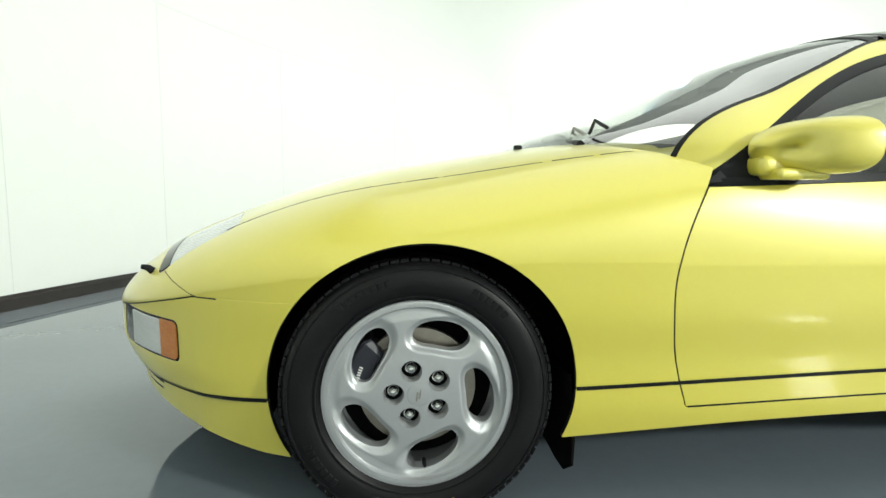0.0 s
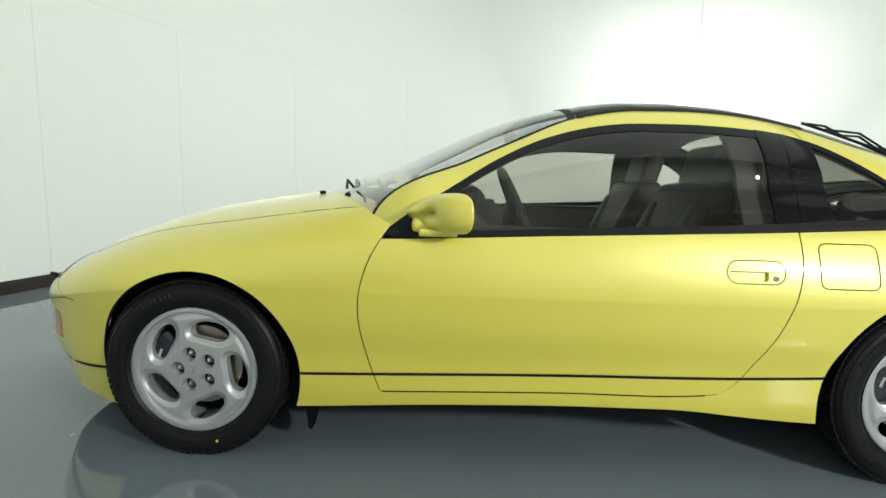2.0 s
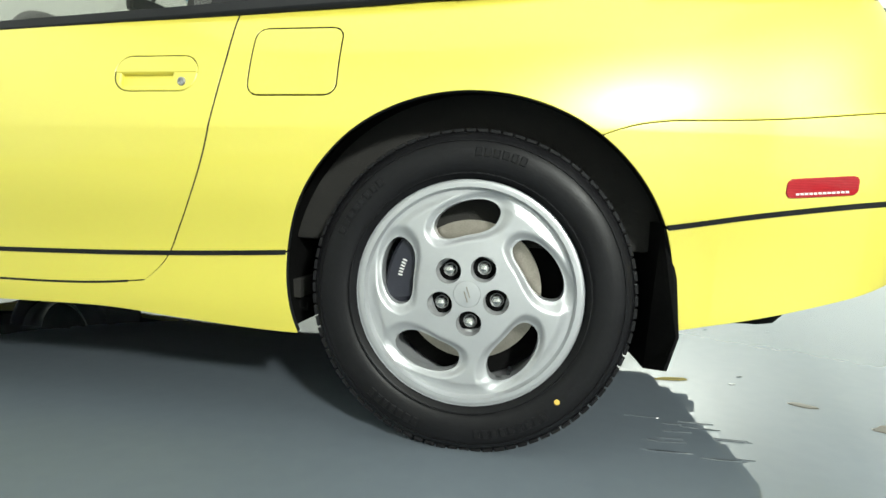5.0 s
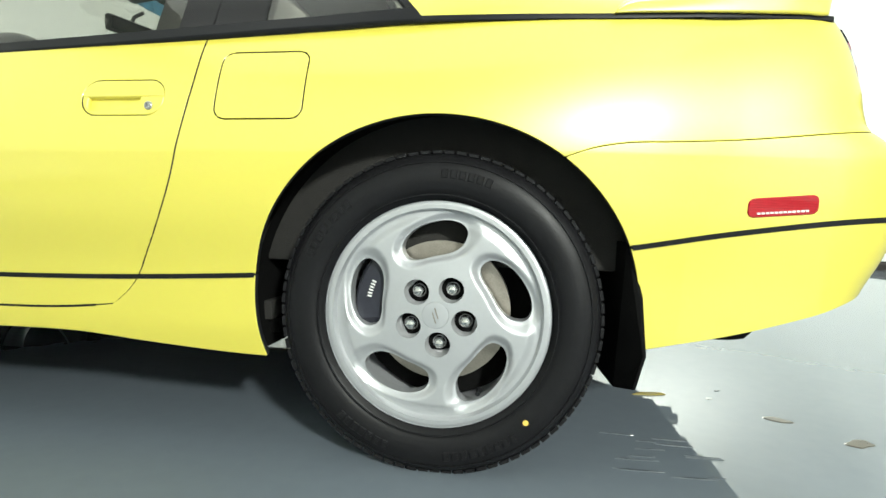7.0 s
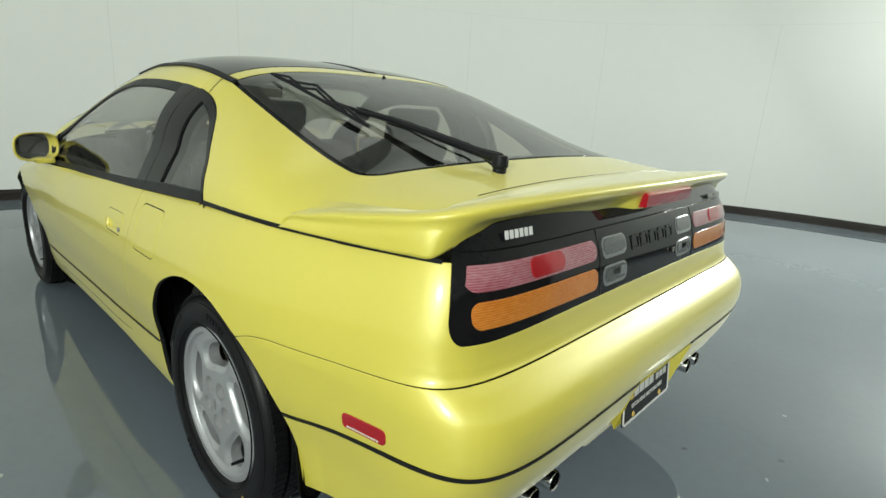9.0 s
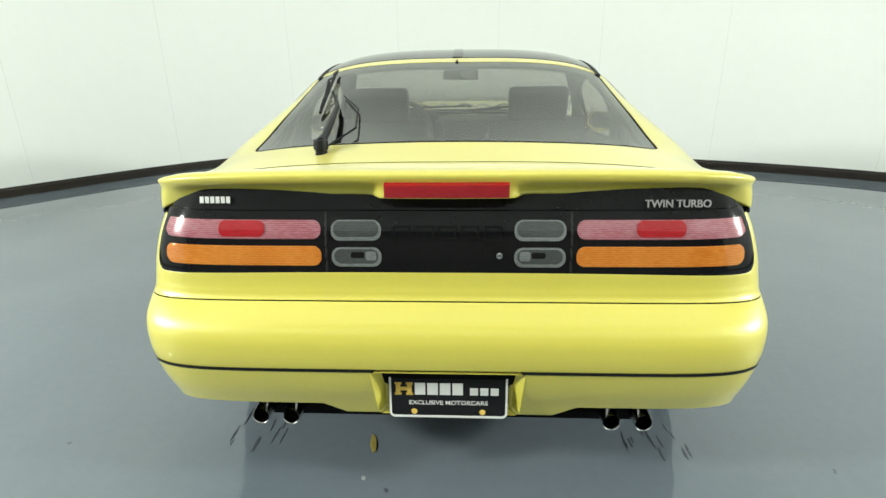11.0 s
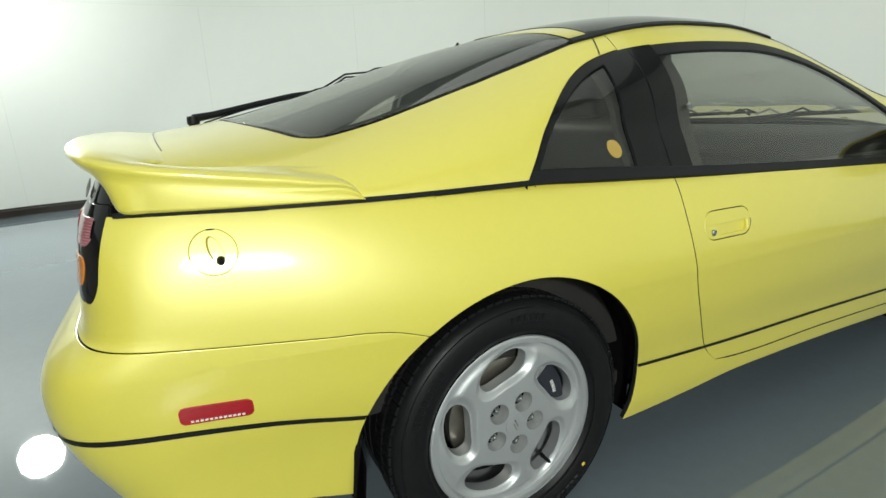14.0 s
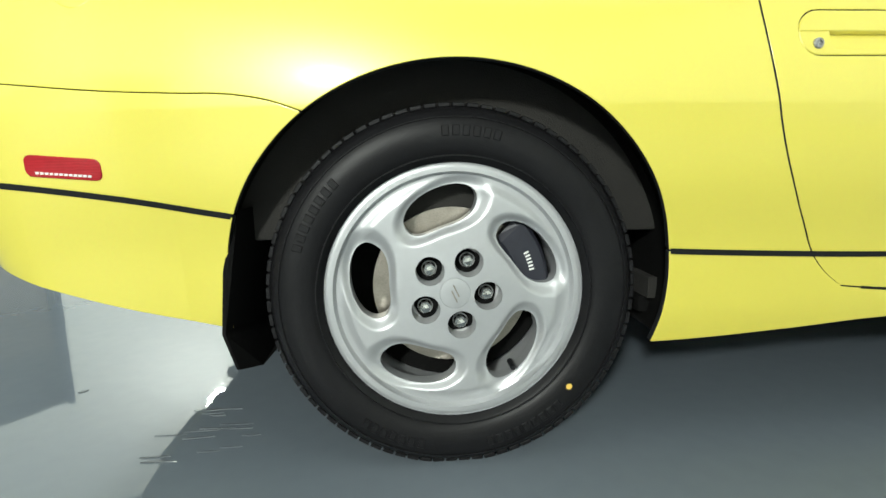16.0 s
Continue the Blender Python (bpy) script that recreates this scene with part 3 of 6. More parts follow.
def arch(x, z, grow=0.0):
    """Positive outside both wheel arches."""
    rf = np.where(x < -1.205, 0.372, 0.352) + grow
    f = np.sqrt(((x + 1.205) / rf) ** 2 + ((z - 0.312) / (0.354 + grow)) ** 2)
    rr = np.where(x > 1.222, 0.386, 0.364) + grow
    zr = np.where((x > 1.222) & (z < 0.318), (z - 0.318) * 0.25, z - 0.318)
    r = np.sqrt(((x - 1.222) / rr) ** 2 + (zr / (0.369 + grow)) ** 2)
    return (np.minimum(f, r) - 1) * 0.36


# seams seen in the flank
door_front = spline([0.18, 0.224, 0.272, 0.337, 0.445, 0.562, 0.659, 0.74, 0.80, 0.9], [-0.560, -0.566, -0.582, -0.605, -0.634, -0.648, -0.634, -0.604, -0.570, -0.50])
door_rear = spline([0.27, 0.334, 0.422, 0.526, 0.637, 0.746, 0.843, 0.9], [0.49, 0.578, 0.636, 0.690, 0.726, 0.745, 0.748, 0.752])
sill_low = spline([-0.87, -0.36, 0.23, 0.45, 0.62, 0.84, 0.9], [0.188, 0.222, 0.241, 0.240, 0.225, 0.211, 0.210])
strip_z = spline([-2.2, -1.95, -1.58, -0.86, 0.035, 0.593, 0.87, 1.58, 1.76, 2.0, 2.2], [0.268, 0.271, 0.290, 0.318, 0.352, 0.365, 0.379, 0.453, 0.483, 0.513, 0.517])
sill_mid = spline([-0.6, 0.03, 0.45, 0.6], [0.263, 0.287, 0.295, 0.31])
front_low = spline([-2.2, -1.95, -1.58], [0.228, 0.208, 0.147])
rear_low = spline([1.57, 1.78, 1.92, 2.03, 2.13], [0.250, 0.292, 0.335, 0.372, 0.388])
seam_r = spline([1.46, 1.50, 1.56, 1.64, 1.76, 1.92, 2.1], [0.612, 0.626, 0.637, 0.641, 0.648, 0.663, 0.683])
GAP, FINE = 0.0030, 0.0024

car = tagged(new("car"), "yellow two-door sports coupe with rear spoiler and silver alloy wheels", "car")


def both(fn):
    for side in (1.0, -1.0):
        fn(side)


def flank_panels(side):
    P = hull
    # front fender, lower part and crown are one panel
    def fender(s, v):
        s, v = np.broadcast_arrays(np.asarray(s, float), np.asarray(v, float))
        x0, y0, _ = hull(s, np.full(s.shape, 0.42))
        zs = shoulder(x0)
        z = 0.18 + (zs - 0.18) * np.clip(v, 0, 1)
        x1, y1, _ = hull(s, np.minimum(z, zs))
        a = np.clip(v - 1, 0, 1) * math.pi / 2
        y01, z01 = ray_unit(np.cos(a), np.sin(a), crown_m(x0))
        y2 = y01 * bonnet_y(x0) * np.where(s > -0.999, 1, 0)
        z2 = zs + (hood_z(x0) - zs) * z01
        # blend flank width into crown width at the shoulder
        return np.where(v <= 1, x1, x0), np.where(v <= 1, y1, y2), np.where(v <= 1, z, z2)

    xs = grid(-0.72, 0.31, 0.006)
    tagged(sheet("front_fender", fender, xs, grid(0.02, 1.85, 0.014), [
        lambda x, y, z: arch(x, z),
        lambda x, y, z: z - strip_z(x) - 0.004,
        lambda x, y, z: door_front(z) - x - GAP,
        lambda x, y, z: np.where(x < -1.4, np.minimum(z - 0.527 - GAP, x - nose_seam(z) - GAP), 1.0),
        lambda x, y, z: np.abs(y) - hood_edge(x) - GAP,
        lambda x, y, z: head_sdf(x, y) - 0.003,
    ], PAINT, car, side=side), "yellow front fender")
    return fender


def along(zf):
    """A narrow band of the hull that follows a height line."""
    def P(s, w):
        x0 = hull(s, np.full(np.shape(s), 0.45))[0]
        return hull(s, zf(x0) + w)
    return P


def head_sdf(x, y):
    """Positive outside the headlamp glasses."""
    a = np.abs(y)
    return rrect(x - 0.2 * (a - 0.5), a, -1.905, -1.70, 0.335, 0.612, 0.03)


def nose_seam(z):
    return -1.745 - (z - 0.527) * 2.55


def hood_front(y):
    return -1.735 - 0.13 * (1 - (y / 0.6) ** 2)


def hood_edge(x):
    return np.clip(0.60 + (x + 1.7) * 0.13, 0.52, 0.74)


both(flank_panels)
for side in (1.0, -1.0):
    sheet("bumper_joint", along(lambda x: np.minimum(shoulder(x) - 0.004, 0.527)), np.linspace(-1.0, -0.24, 300), np.linspace(-0.0016, 0.0016, 3), [lambda x, y, z: arch(x, z) - 0.002, lambda x, y, z: -1.46 - x], BLACK_TRIM, car, side=side, offset=0.0006, flange=0.003)
    sheet("nose_joint", bonnet, grid(-2.1, -1.6, 0.006), grid(0.3, 0.999, 0.004), [lambda x, y, z: 0.0016 - np.abs(x - nose_seam(z)) * 0.5, lambda x, y, z: np.abs(y) - 0.62, lambda x, y, z: z - 0.52], BLACK_TRIM, car, side=side, offset=0.0006, flange=0.002)
    sheet("hood_joint", bonnet, grid(-1.71, -0.66, 0.008), grid(0.3, 0.95, 0.003), [lambda x, y, z: 0.0014 - np.abs(np.abs(y) - hood_edge(x))], BLACK_TRIM, car, side=side, offset=0.0005, flange=0.002)
sheet("hood", bonnet, grid(-1.90, -0.62, 0.012), grid(-0.92, 0.92, 0.012), [
    lambda x, y, z: hood_edge(x) - np.abs(y) - GAP,
    lambda x, y, z: x - hood_front(y) - GAP,
    lambda x, y, z: head_sdf(x, y) - 0.003,
    lambda x, y, z: -0.835 + 0.24 * (np.abs(y) / 0.74) ** 2.2 - x,
], PAINT, car, "yellow sloping hood")
sheet("nose_panel", bonnet, grid(-2.179, -1.6, 0.008), grid(-0.999, 0.999, 0.012), [
    lambda x, y, z: np.maximum(nose_seam(z) - x - GAP, np.minimum(hood_edge(x) - np.abs(y), hood_front(y) - x - GAP)),
    lambda x, y, z: head_sdf(x, y) - 0.003,
], PAINT, car, "yellow nose panel")
for side in (1.0, -1.0):
    hl = sheet("headlamp", bonnet, grid(-2.0, -1.6, 0.008), grid(0.2, 0.95, 0.012), [lambda x, y, z: -head_sdf(x, y) - 0.002], LENS_WHITE, car, "flush clear headlamp glass", side=side, offset=-0.001)
    sheet("bezel", bonnet, grid(-2.0, -1.6, 0.008), grid(0.2, 0.95, 0.012), [lambda x, y, z: -head_sdf(x, y) - 0.002, lambda x, y, z: -1.875 + 0.2 * (np.abs(y) - 0.5) - x], BLACK_GLOSS, hl, "dark front edge", side=side, offset=0.001)
sheet("cowl", bonnet, grid(-0.90, -0.56, 0.01), grid(-0.93, 0.93, 0.012), [
    lambda x, y, z: x + 0.845 - 0.24 * (np.abs(y) / 0.74) ** 2.2, lambda x, y, z: 0.80 - np.abs(y)], BLACK_MATT, car, "black cowl below the windscreen", offset=-0.022)
# front bumper, and the lip below its dark strip
sheet("front_bumper", hull, np.linspace(-2 - 0.02, 0.02, 260), grid(0.25, 0.60, 0.01), [
    lambda x, y, z: arch(x, z),
    lambda x, y, z: -1.45 - x,
    lambda x, y, z: z - strip_z(x) - 0.004,
    lambda x, y, z: np.minimum(shoulder(x), 0.527) - z,
    lambda x, y, z: rrect(x, z, -2.06, -1.808, 0.352, 0.458, 0.015) - 0.002 + 10 * (np.abs(y) < 0.3),
], PAINT, car, "yellow front bumper")
sheet("front_lip", hull, np.linspace(-2.02, 0.02, 260), grid(0.12, 0.32, 0.008), [
    lambda x, y, z: arch(x, z),
    lambda x, y, z: -1.45 - x,
    lambda x, y, z: strip_z(x) - z - 0.004,
    lambda x, y, z: z - front_low(x),
    lambda x, y, z: rrect(x, z, -2.2, -1.90, 0.250, 0.262, 0.005),
    lambda x, y, z: rrect(x, z, -2.2, -1.905, 0.230, 0.241, 0.005),
], PAINT, car, "yellow front lip with vents")


def lower_flank(side):
    door = sheet("door", hull, grid(0.24, 0.78, 0.004), grid(0.25, 0.90, 0.009), [
        lambda x, y, z: x - door_front(z) - GAP,
        lambda x, y, z: door_rear(z) - x - GAP,
        lambda x, y, z: z - strip_z(x) - 0.0035,
        lambda x, y, z: belt_z(x) - z,
        lambda x, y, z: rrect(x, z, 0.509, 0.692, 0.683, 0.760, 0.036),
    ], PAINT, car, "yellow car door", side=side)
    sheet("lower_edge", hull, grid(0.24, 0.78, 0.004), grid(0.25, 0.40, 0.009), [
        lambda x, y, z: x - door_front(z) - GAP,
        lambda x, y, z: door_rear(z) - x - GAP,
        lambda x, y, z: strip_z(x) - z - 0.0035,
        lambda x, y, z: z - sill_mid(x) - GAP,
    ], PAINT, door, "yellow lower door edge", side=side)
    sheet("quarter_panel", hull, grid(0.68, 2.0, 0.0045), grid(0.30, 0.90, 0.009), [
        lambda x, y, z: arch(x, z),
        lambda x, y, z: x - door_rear(z) - GAP,
        lambda x, y, z: np.where(x < 1.2, z - strip_z(x) - 0.003, z - seam_r(x) - FINE),
        lambda x, y, z: belt_z(x) - z,
        lambda x, y, z: rrect(x, z, 0.797, 0.974, 0.677, 0.814, 0.022) - GAP if side < 0 else z * 0 + 1,
        lambda x, y, z: np.hypot(x - 1.806, z - 0.814) - 0.038 - 0.0018 if side > 0 else z * 0 + 1,
        lambda x, y, z: tail_sdf(x, y, z),
    ], PAINT, car, "yellow rear quarter panel", side=side)
    if side < 0:
        sheet("fuel_door", hull, grid(0.74, 0.84, 0.003), grid(0.66, 0.83, 0.006), [lambda x, y, z: -rrect(x, z, 0.797, 0.974, 0.677, 0.814, 0.022) - GAP], PAINT, car, "yellow fuel filler door", side=side)
    sheet("sill", hull, grid(0.18, 0.80, 0.004), grid(0.17, 0.40, 0.007), [
        lambda x, y, z: arch(x, z),
        lambda x, y, z: strip_z(x) - z - 0.003,
        lambda x, y, z: z - sill_low(x),
        lambda x, y, z: np.maximum(np.maximum(sill_mid(x) - GAP - z, door_front(z) - GAP - x), x - door_rear(z) - GAP),
    ], PAINT, car, "yellow side sill", side=side)


panel_edge = spline([0.6, 0.74, 0.818, 0.888, 0.915, 0.94, 0.98, 1.1], [0.815, 0.815, 0.812, 0.812, 0.792, 0.715, 0.60, 0.50])


def tail_sdf(x, y, z):
    """Positive outside the black tail panel that wraps round the corners."""
    c = (2.03 - x) + np.abs(y)
    edge = panel_edge(z)
    return np.where(x > 1.8, rrect(c * 0.828 / edge, z, -0.828, 0.828, 0.748 - 0.008 * np.clip(np.abs(y) / 0.7, 0, 1) ** 3, 1.2, 0.048), 1.0)


both(lower_flank)
rear_bumper = sheet("rear_bumper", hull, np.linspace(0.95, 3.05, 460), grid(0.42, 0.70, 0.007), [
    lambda x, y, z: arch(x, z),
    lambda x, y, z: seam_r(x) - z - FINE,
    lambda x, y, z: z - strip_z(x) - 0.004,
], PAINT, car, "yellow rear bumper")
sheet("rear_lip", hull, np.linspace(0.95, 3.05, 460), grid(0.20, 0.56, 0.008), [
    lambda x, y, z: arch(x, z),
    lambda x, y, z: strip_z(x) - z - 0.004,
    lambda x, y, z: z - rear_low(x) + 0.035 * np.clip((0.34 - np.abs(y)) / 0.06, 0, 1) * (x > 1.9),
    lambda x, y, z: np.where(x > 1.9, rrect(y, z, -0.187 - 0.05 * (z - 0.356), 0.187 + 0.05 * (z - 0.356), 0.356, 0.70, 0.02), 1.0),
], PAINT, car, "yellow lower rear bumper with plate recess")
# dark strips in the seams, and the black shell inside
sheet("rub_strip", along(strip_z), np.linspace(-2.02, 4.02, 900), np.linspace(-0.005, 0.005, 4), [
    lambda x, y, z: arch(x, z) - 0.002,
    lambda x, y, z: np.where(x > 1.9, np.abs(y) - 0.190, 1),
], BLACK_TRIM, car, "dark rubber strip", offset=0.0018, flange=0.006)


for side in (1.0, -1.0):
    for edge_ in (door_front, door_rear):
        sheet("door_joint", hull, grid(0.25, 0.33, 0.0015) if edge_ is door_front else grid(0.64, 0.75, 0.0015), grid(0.29, 0.86, 0.012), [
            lambda x, y, z: 0.0028 - np.abs(x - edge_(z)), lambda x, y, z: z - sill_mid(x) - 0.004, lambda x, y, z: belt_z(x) - z], BLACK_TRIM, car, side=side, offset=-0.0012, flange=0)
    sheet("sill_joint", along(sill_mid), grid(0.285, 0.655, 0.006), np.linspace(-0.0026, 0.0026, 3), [lambda x, y, z: x - door_front(z), lambda x, y, z: door_rear(z) - x], BLACK_TRIM, car, side=side, offset=-0.0004, flange=0)


def inner_shell(side):
    sheet("inner_shell", hull, grid(-1.0, 2.0, 0.02), grid(0.2, 0.86, 0.02), [
        lambda x, y, z: arch(x, z, 0.012),
        lambda x, y, z: z - np.where(x < -1.5, front_low(x), np.where(x > 1.57, rear_low(x), sill_low(x))) - 0.012,
        lambda x, y, z: np.where(x < -0.6, shoulder(x), belt_z(x)) - z,
    ], BLACK_MATT, car, offset=-0.03, flange=0, side=side)


both(inner_shell)

# ---------------------------------------------------------------- the car: glasshouse
win_top = spline([-0.62, -0.5, -0.357, -0.195, -0.075, 0.10, 0.295, 0.486, 0.676, 0.79, 0.90, 1.0, 1.08, 1.14, 1.192], [0.775, 0.868, 0.961, 1.062, 1.120, 1.172, 1.192, 1.190, 1.176, 1.158, 1.122, 1.062, 0.995, 0.932, 0.866])


def win(x, z):
    """Positive inside the side window opening."""
    return (win_top(x) - z) * 0.8


def band(x):
    return np.clip(0.062 - 0.07 * (x + 0.2), 0.035, 0.075) * np.where(x < 0.0, 1.25, 1.0)


HEAD_X, TTOP0, TTOP1 = 0.06, 0.13, 0.80


def roof_rail(x):
    """Half width of the roof panels between the rails."""
    return spline([-0.62, -0.48, -0.35, -0.1, 0.06, 0.4, 0.8, 0.9], [0.800, 0.772, 0.740, 0.668, 0.620, 0.60, 0.60, 0.595])(x)


glass_lo = lambda y: 1.70 - 0.095 * (np.abs(y) / 0.6) ** 2.6
glass_edge = spline([0.8, 0.88, 1.1, 1.35, 1.52, 1.75], [0.592, 0.598, 0.615, 0.632, 0.636, 0.62])


def glass_sdf(x, y):
    """Positive inside the hatch glass."""
    e = glass_edge(x) - np.abs(y)
    b = glass_lo(y) - x
    t = x - 0.885 + 0.02 * (y / 0.6) ** 2
    k = 0.035
    eb = np.where((e < k) & (b < k), k - np.hypot(k - np.minimum(e, k), k - np.minimum(b, k)), np.minimum(e, b))
    return np.minimum(eb, t)


sheet("windscreen", cabin, grid(-0.92, 0.12, 0.01), grid(-0.95, 0.95, 0.012), [
    lambda x, y, z: HEAD_X - x,
    lambda x, y, z: roof_rail(x) - np.abs(y),
], GLASS_WIND, car, "clear curved windscreen", flange=0.004, offset=-0.002)
sheet("windscreen_seal", cabin, grid(-0.92, 0.16, 0.008), grid(-0.95, 0.95, 0.01), [
    lambda x, y, z: HEAD_X + 0.012 - x,
    lambda x, y, z: roof_rail(x) + 0.006 - np.abs(y),
    lambda x, y, z: np.maximum(x - HEAD_X + 0.012, np.abs(y) - roof_rail(x) + 0.004),
], BLACK_TRIM, car, "black rubber windscreen seal", flange=0.006, offset=0.001)
for side in (1.0, -1.0):
    sheet("roof_rail", cabin, grid(-0.66, 0.84, 0.008), grid(0.05, 0.98, 0.01), [
        lambda x, y, z: -win(x, z),
        lambda x, y, z: np.abs(y) - roof_rail(x) - 0.004,
        lambda x, y, z: 0.775 - x + (1.15 - z) * 0.2,
    ], PAINT, car, "yellow windscreen pillar and roof rail", side=side)
sheet("header_strip", cabin, grid(HEAD_X + 0.008, TTOP0, 0.008), grid(-0.8, 0.8, 0.012), [lambda x, y, z: roof_rail(x) - np.abs(y), lambda x, y, z: TTOP0 - 0.003 - x], BLACK_GLOSS, car, "black header above the windscreen")
for side in (1.0, -1.0):
    sheet("roof_glass_panel", cabin, grid(TTOP0 - 0.01, TTOP1 + 0.01, 0.01), grid(0.01, 0.85, 0.01), [
        lambda x, y, z: x - TTOP0, lambda x, y, z: TTOP1 - x,
        lambda x, y, z: np.abs(y) - 0.022, lambda x, y, z: roof_rail(x) - 0.004 - np.abs(y),
    ], GLASS_ROOF, car, "smoked glass roof panel", side=side, offset=0.002)
sheet("roof_bar", cabin, grid(TTOP0 - 0.01, TTOP1 + 0.01, 0.01), grid(-0.1, 0.1, 0.01), [lambda x, y, z: 0.019 - np.abs(y), lambda x, y, z: x - TTOP0, lambda x, y, z: TTOP1 - x], BLACK_GLOSS, car, "black roof bar between the glass panels", offset=0.005)
sheet("roof_strip", cabin, grid(TTOP1 + 0.004, 0.90, 0.006), grid(-0.8, 0.8, 0.012), [
    lambda x, y, z: roof_rail(x) + 0.0 - np.abs(y), lambda x, y, z: 0.875 - 0.02 * (y / 0.6) ** 2 - x], PAINT, car, "yellow roof strip ahead of the hatch")
# the hatch: yellow sides and tail round the rear glass
hatch = sheet("hatch", cabin, grid(0.76, 2.04, 0.008), grid(-1.0, 1.0, 0.008), [
    lambda x, y, z: -win(x, z) - 0.004,
    lambda x, y, z: x - 0.78 - (1.15 - z) * 0.2,
    lambda x, y, z: -glass_sdf(x, y) - 0.012,
    lambda x, y, z: np.maximum(x - 0.86, np.abs(y) - roof_rail(x) - 0.004),
    lambda x, y, z: 1.95 - 0.08 * (np.abs(y) / 0.72) ** 2 - x,
    lambda x, y, z: z - belt_z(x) - 0.006,
], PAINT, car, "yellow rear hatch")
sheet("rear_window", cabin, grid(0.84, 1.76, 0.01), grid(-0.98, 0.98, 0.01), [lambda x, y, z: glass_sdf(x, y) - 0.004], GLASS_REAR, car, "tinted rear hatch window", flange=0.004)
sheet("rear_window_band", cabin, grid(0.84, 1.78, 0.008), grid(-0.98, 0.98, 0.008), [
    lambda x, y, z: glass_sdf(x, y) + 0.012,
    lambda x, y, z: 0.030 - glass_sdf(x, y) + 0.035 * np.clip((1.0 - x) / 0.15, 0, 1),
], BLACK_GLOSS, car, "black band round the rear window", offset=-0.005, flange=0.003)
# black belt moulding, pillars and panes
for side in (1.0, -1.0):
    sheet("belt_moulding", cabin, grid(-0.60, 1.19, 0.008), grid(0.86, 1.0, 0.004), [
        lambda x, y, z: win(x, z),
        lambda x, y, z: 0.021 + 0.004 * x + belt_z(x) - z,
    ], BLACK_TRIM, car, "black belt moulding", side=side, offset=0.004)
    sheet("hatch_seal", cabin, grid(1.165, 1.95, 0.006), grid(0.955, 1.0, 0.0025), [lambda x, y, z: x - 1.17, lambda x, y, z: 1.945 - x, lambda x, y, z: belt_z(x) + 0.009 - z], BLACK_TRIM, car, "black seal below the hatch", side=side, offset=0.002, flange=0.008)
    pane = lambda x, z: win(x, z) - 0.018
    b0 = lambda z: 0.684 - (z - 0.87) * 0.05
    b1 = lambda z: 0.852 - (z - 0.87) * 0.08
    sheet("door_window", cabin, grid(-0.56, 0.72, 0.01), grid(0.1, 1.0, 0.01), [
        lambda x, y, z: pane(x, z), lambda x, y, z: b0(z) + 0.01 - x, lambda x, y, z: z - belt_z(x) - 0.015, lambda x, y, z: x + 0.47,
    ], GLASS, car, "tinted door window", side=side, offset=-0.006, flange=0.004)
    sheet("window_frame", cabin, grid(-0.60, 0.80, 0.008), grid(0.1, 1.0, 0.008), [
        lambda x, y, z: win(x, z), lambda x, y, z: np.maximum(0.020 - win(x, z), -0.46 - x + 0 * z), lambda x, y, z: b0(z) - x, lambda x, y, z: z - belt_z(x) - 0.01,
    ], BLACK_TRIM, car, "black window frame", side=side, offset=-0.001, flange=0.01)
    sheet("pillar_trim", cabin, grid(0.56, 0.88, 0.01), grid(0.1, 1.0, 0.012), [
        lambda x, y, z: win(x, z) + 0.01, lambda x, y, z: x - 0.598 + 0.05 * (z - 0.87), lambda x, y, z: 0.845 - x, lambda x, y, z: z - belt_z(x) + 0.03], CABIN_PLASTIC, car, side=side, offset=-0.035, flange=0.02)
    sheet("centre_pillar", cabin, grid(0.45, 0.95, 0.006), grid(0.1, 1.0, 0.008), [
        lambda x, y, z: win(x, z), lambda x, y, z: x - b0(z), lambda x, y, z: b1(z) - x, lambda x, y, z: z - belt_z(x) - 0.01,
        lambda x, y, z: np.abs(x - (0.757 - (z - 0.87) * 0.03)) - 0.003,
    ], BLACK_GLOSS, car, "black centre pillar", side=side, offset=0.001)
    sheet("quarter_window", cabin, grid(0.6, 1.2, 0.01), grid(0.1, 1.0, 0.01), [
        lambda x, y, z: pane(x, z), lambda x, y, z: x - b1(z) + 0.004, lambda x, y, z: z - belt_z(x) - 0.02,
    ], GLASS, car, "tinted quarter window", side=side, offset=-0.005, flange=0.004)
    sheet("quarter_frame", cabin, grid(0.6, 1.2, 0.006), grid(0.1, 1.0, 0.008), [
        lambda x, y, z: win(x, z), lambda x, y, z: x - b1(z), lambda x, y, z: z - belt_z(x) - 0.01,
        lambda x, y, z: np.maximum(np.maximum(0.014 - win(x, z), b1(z) + 0.012 - x), belt_z(x) + 0.028 - z),
    ], BLACK_GLOSS, car, "black quarter window frame", side=side, offset=0.001, flange=0.01)
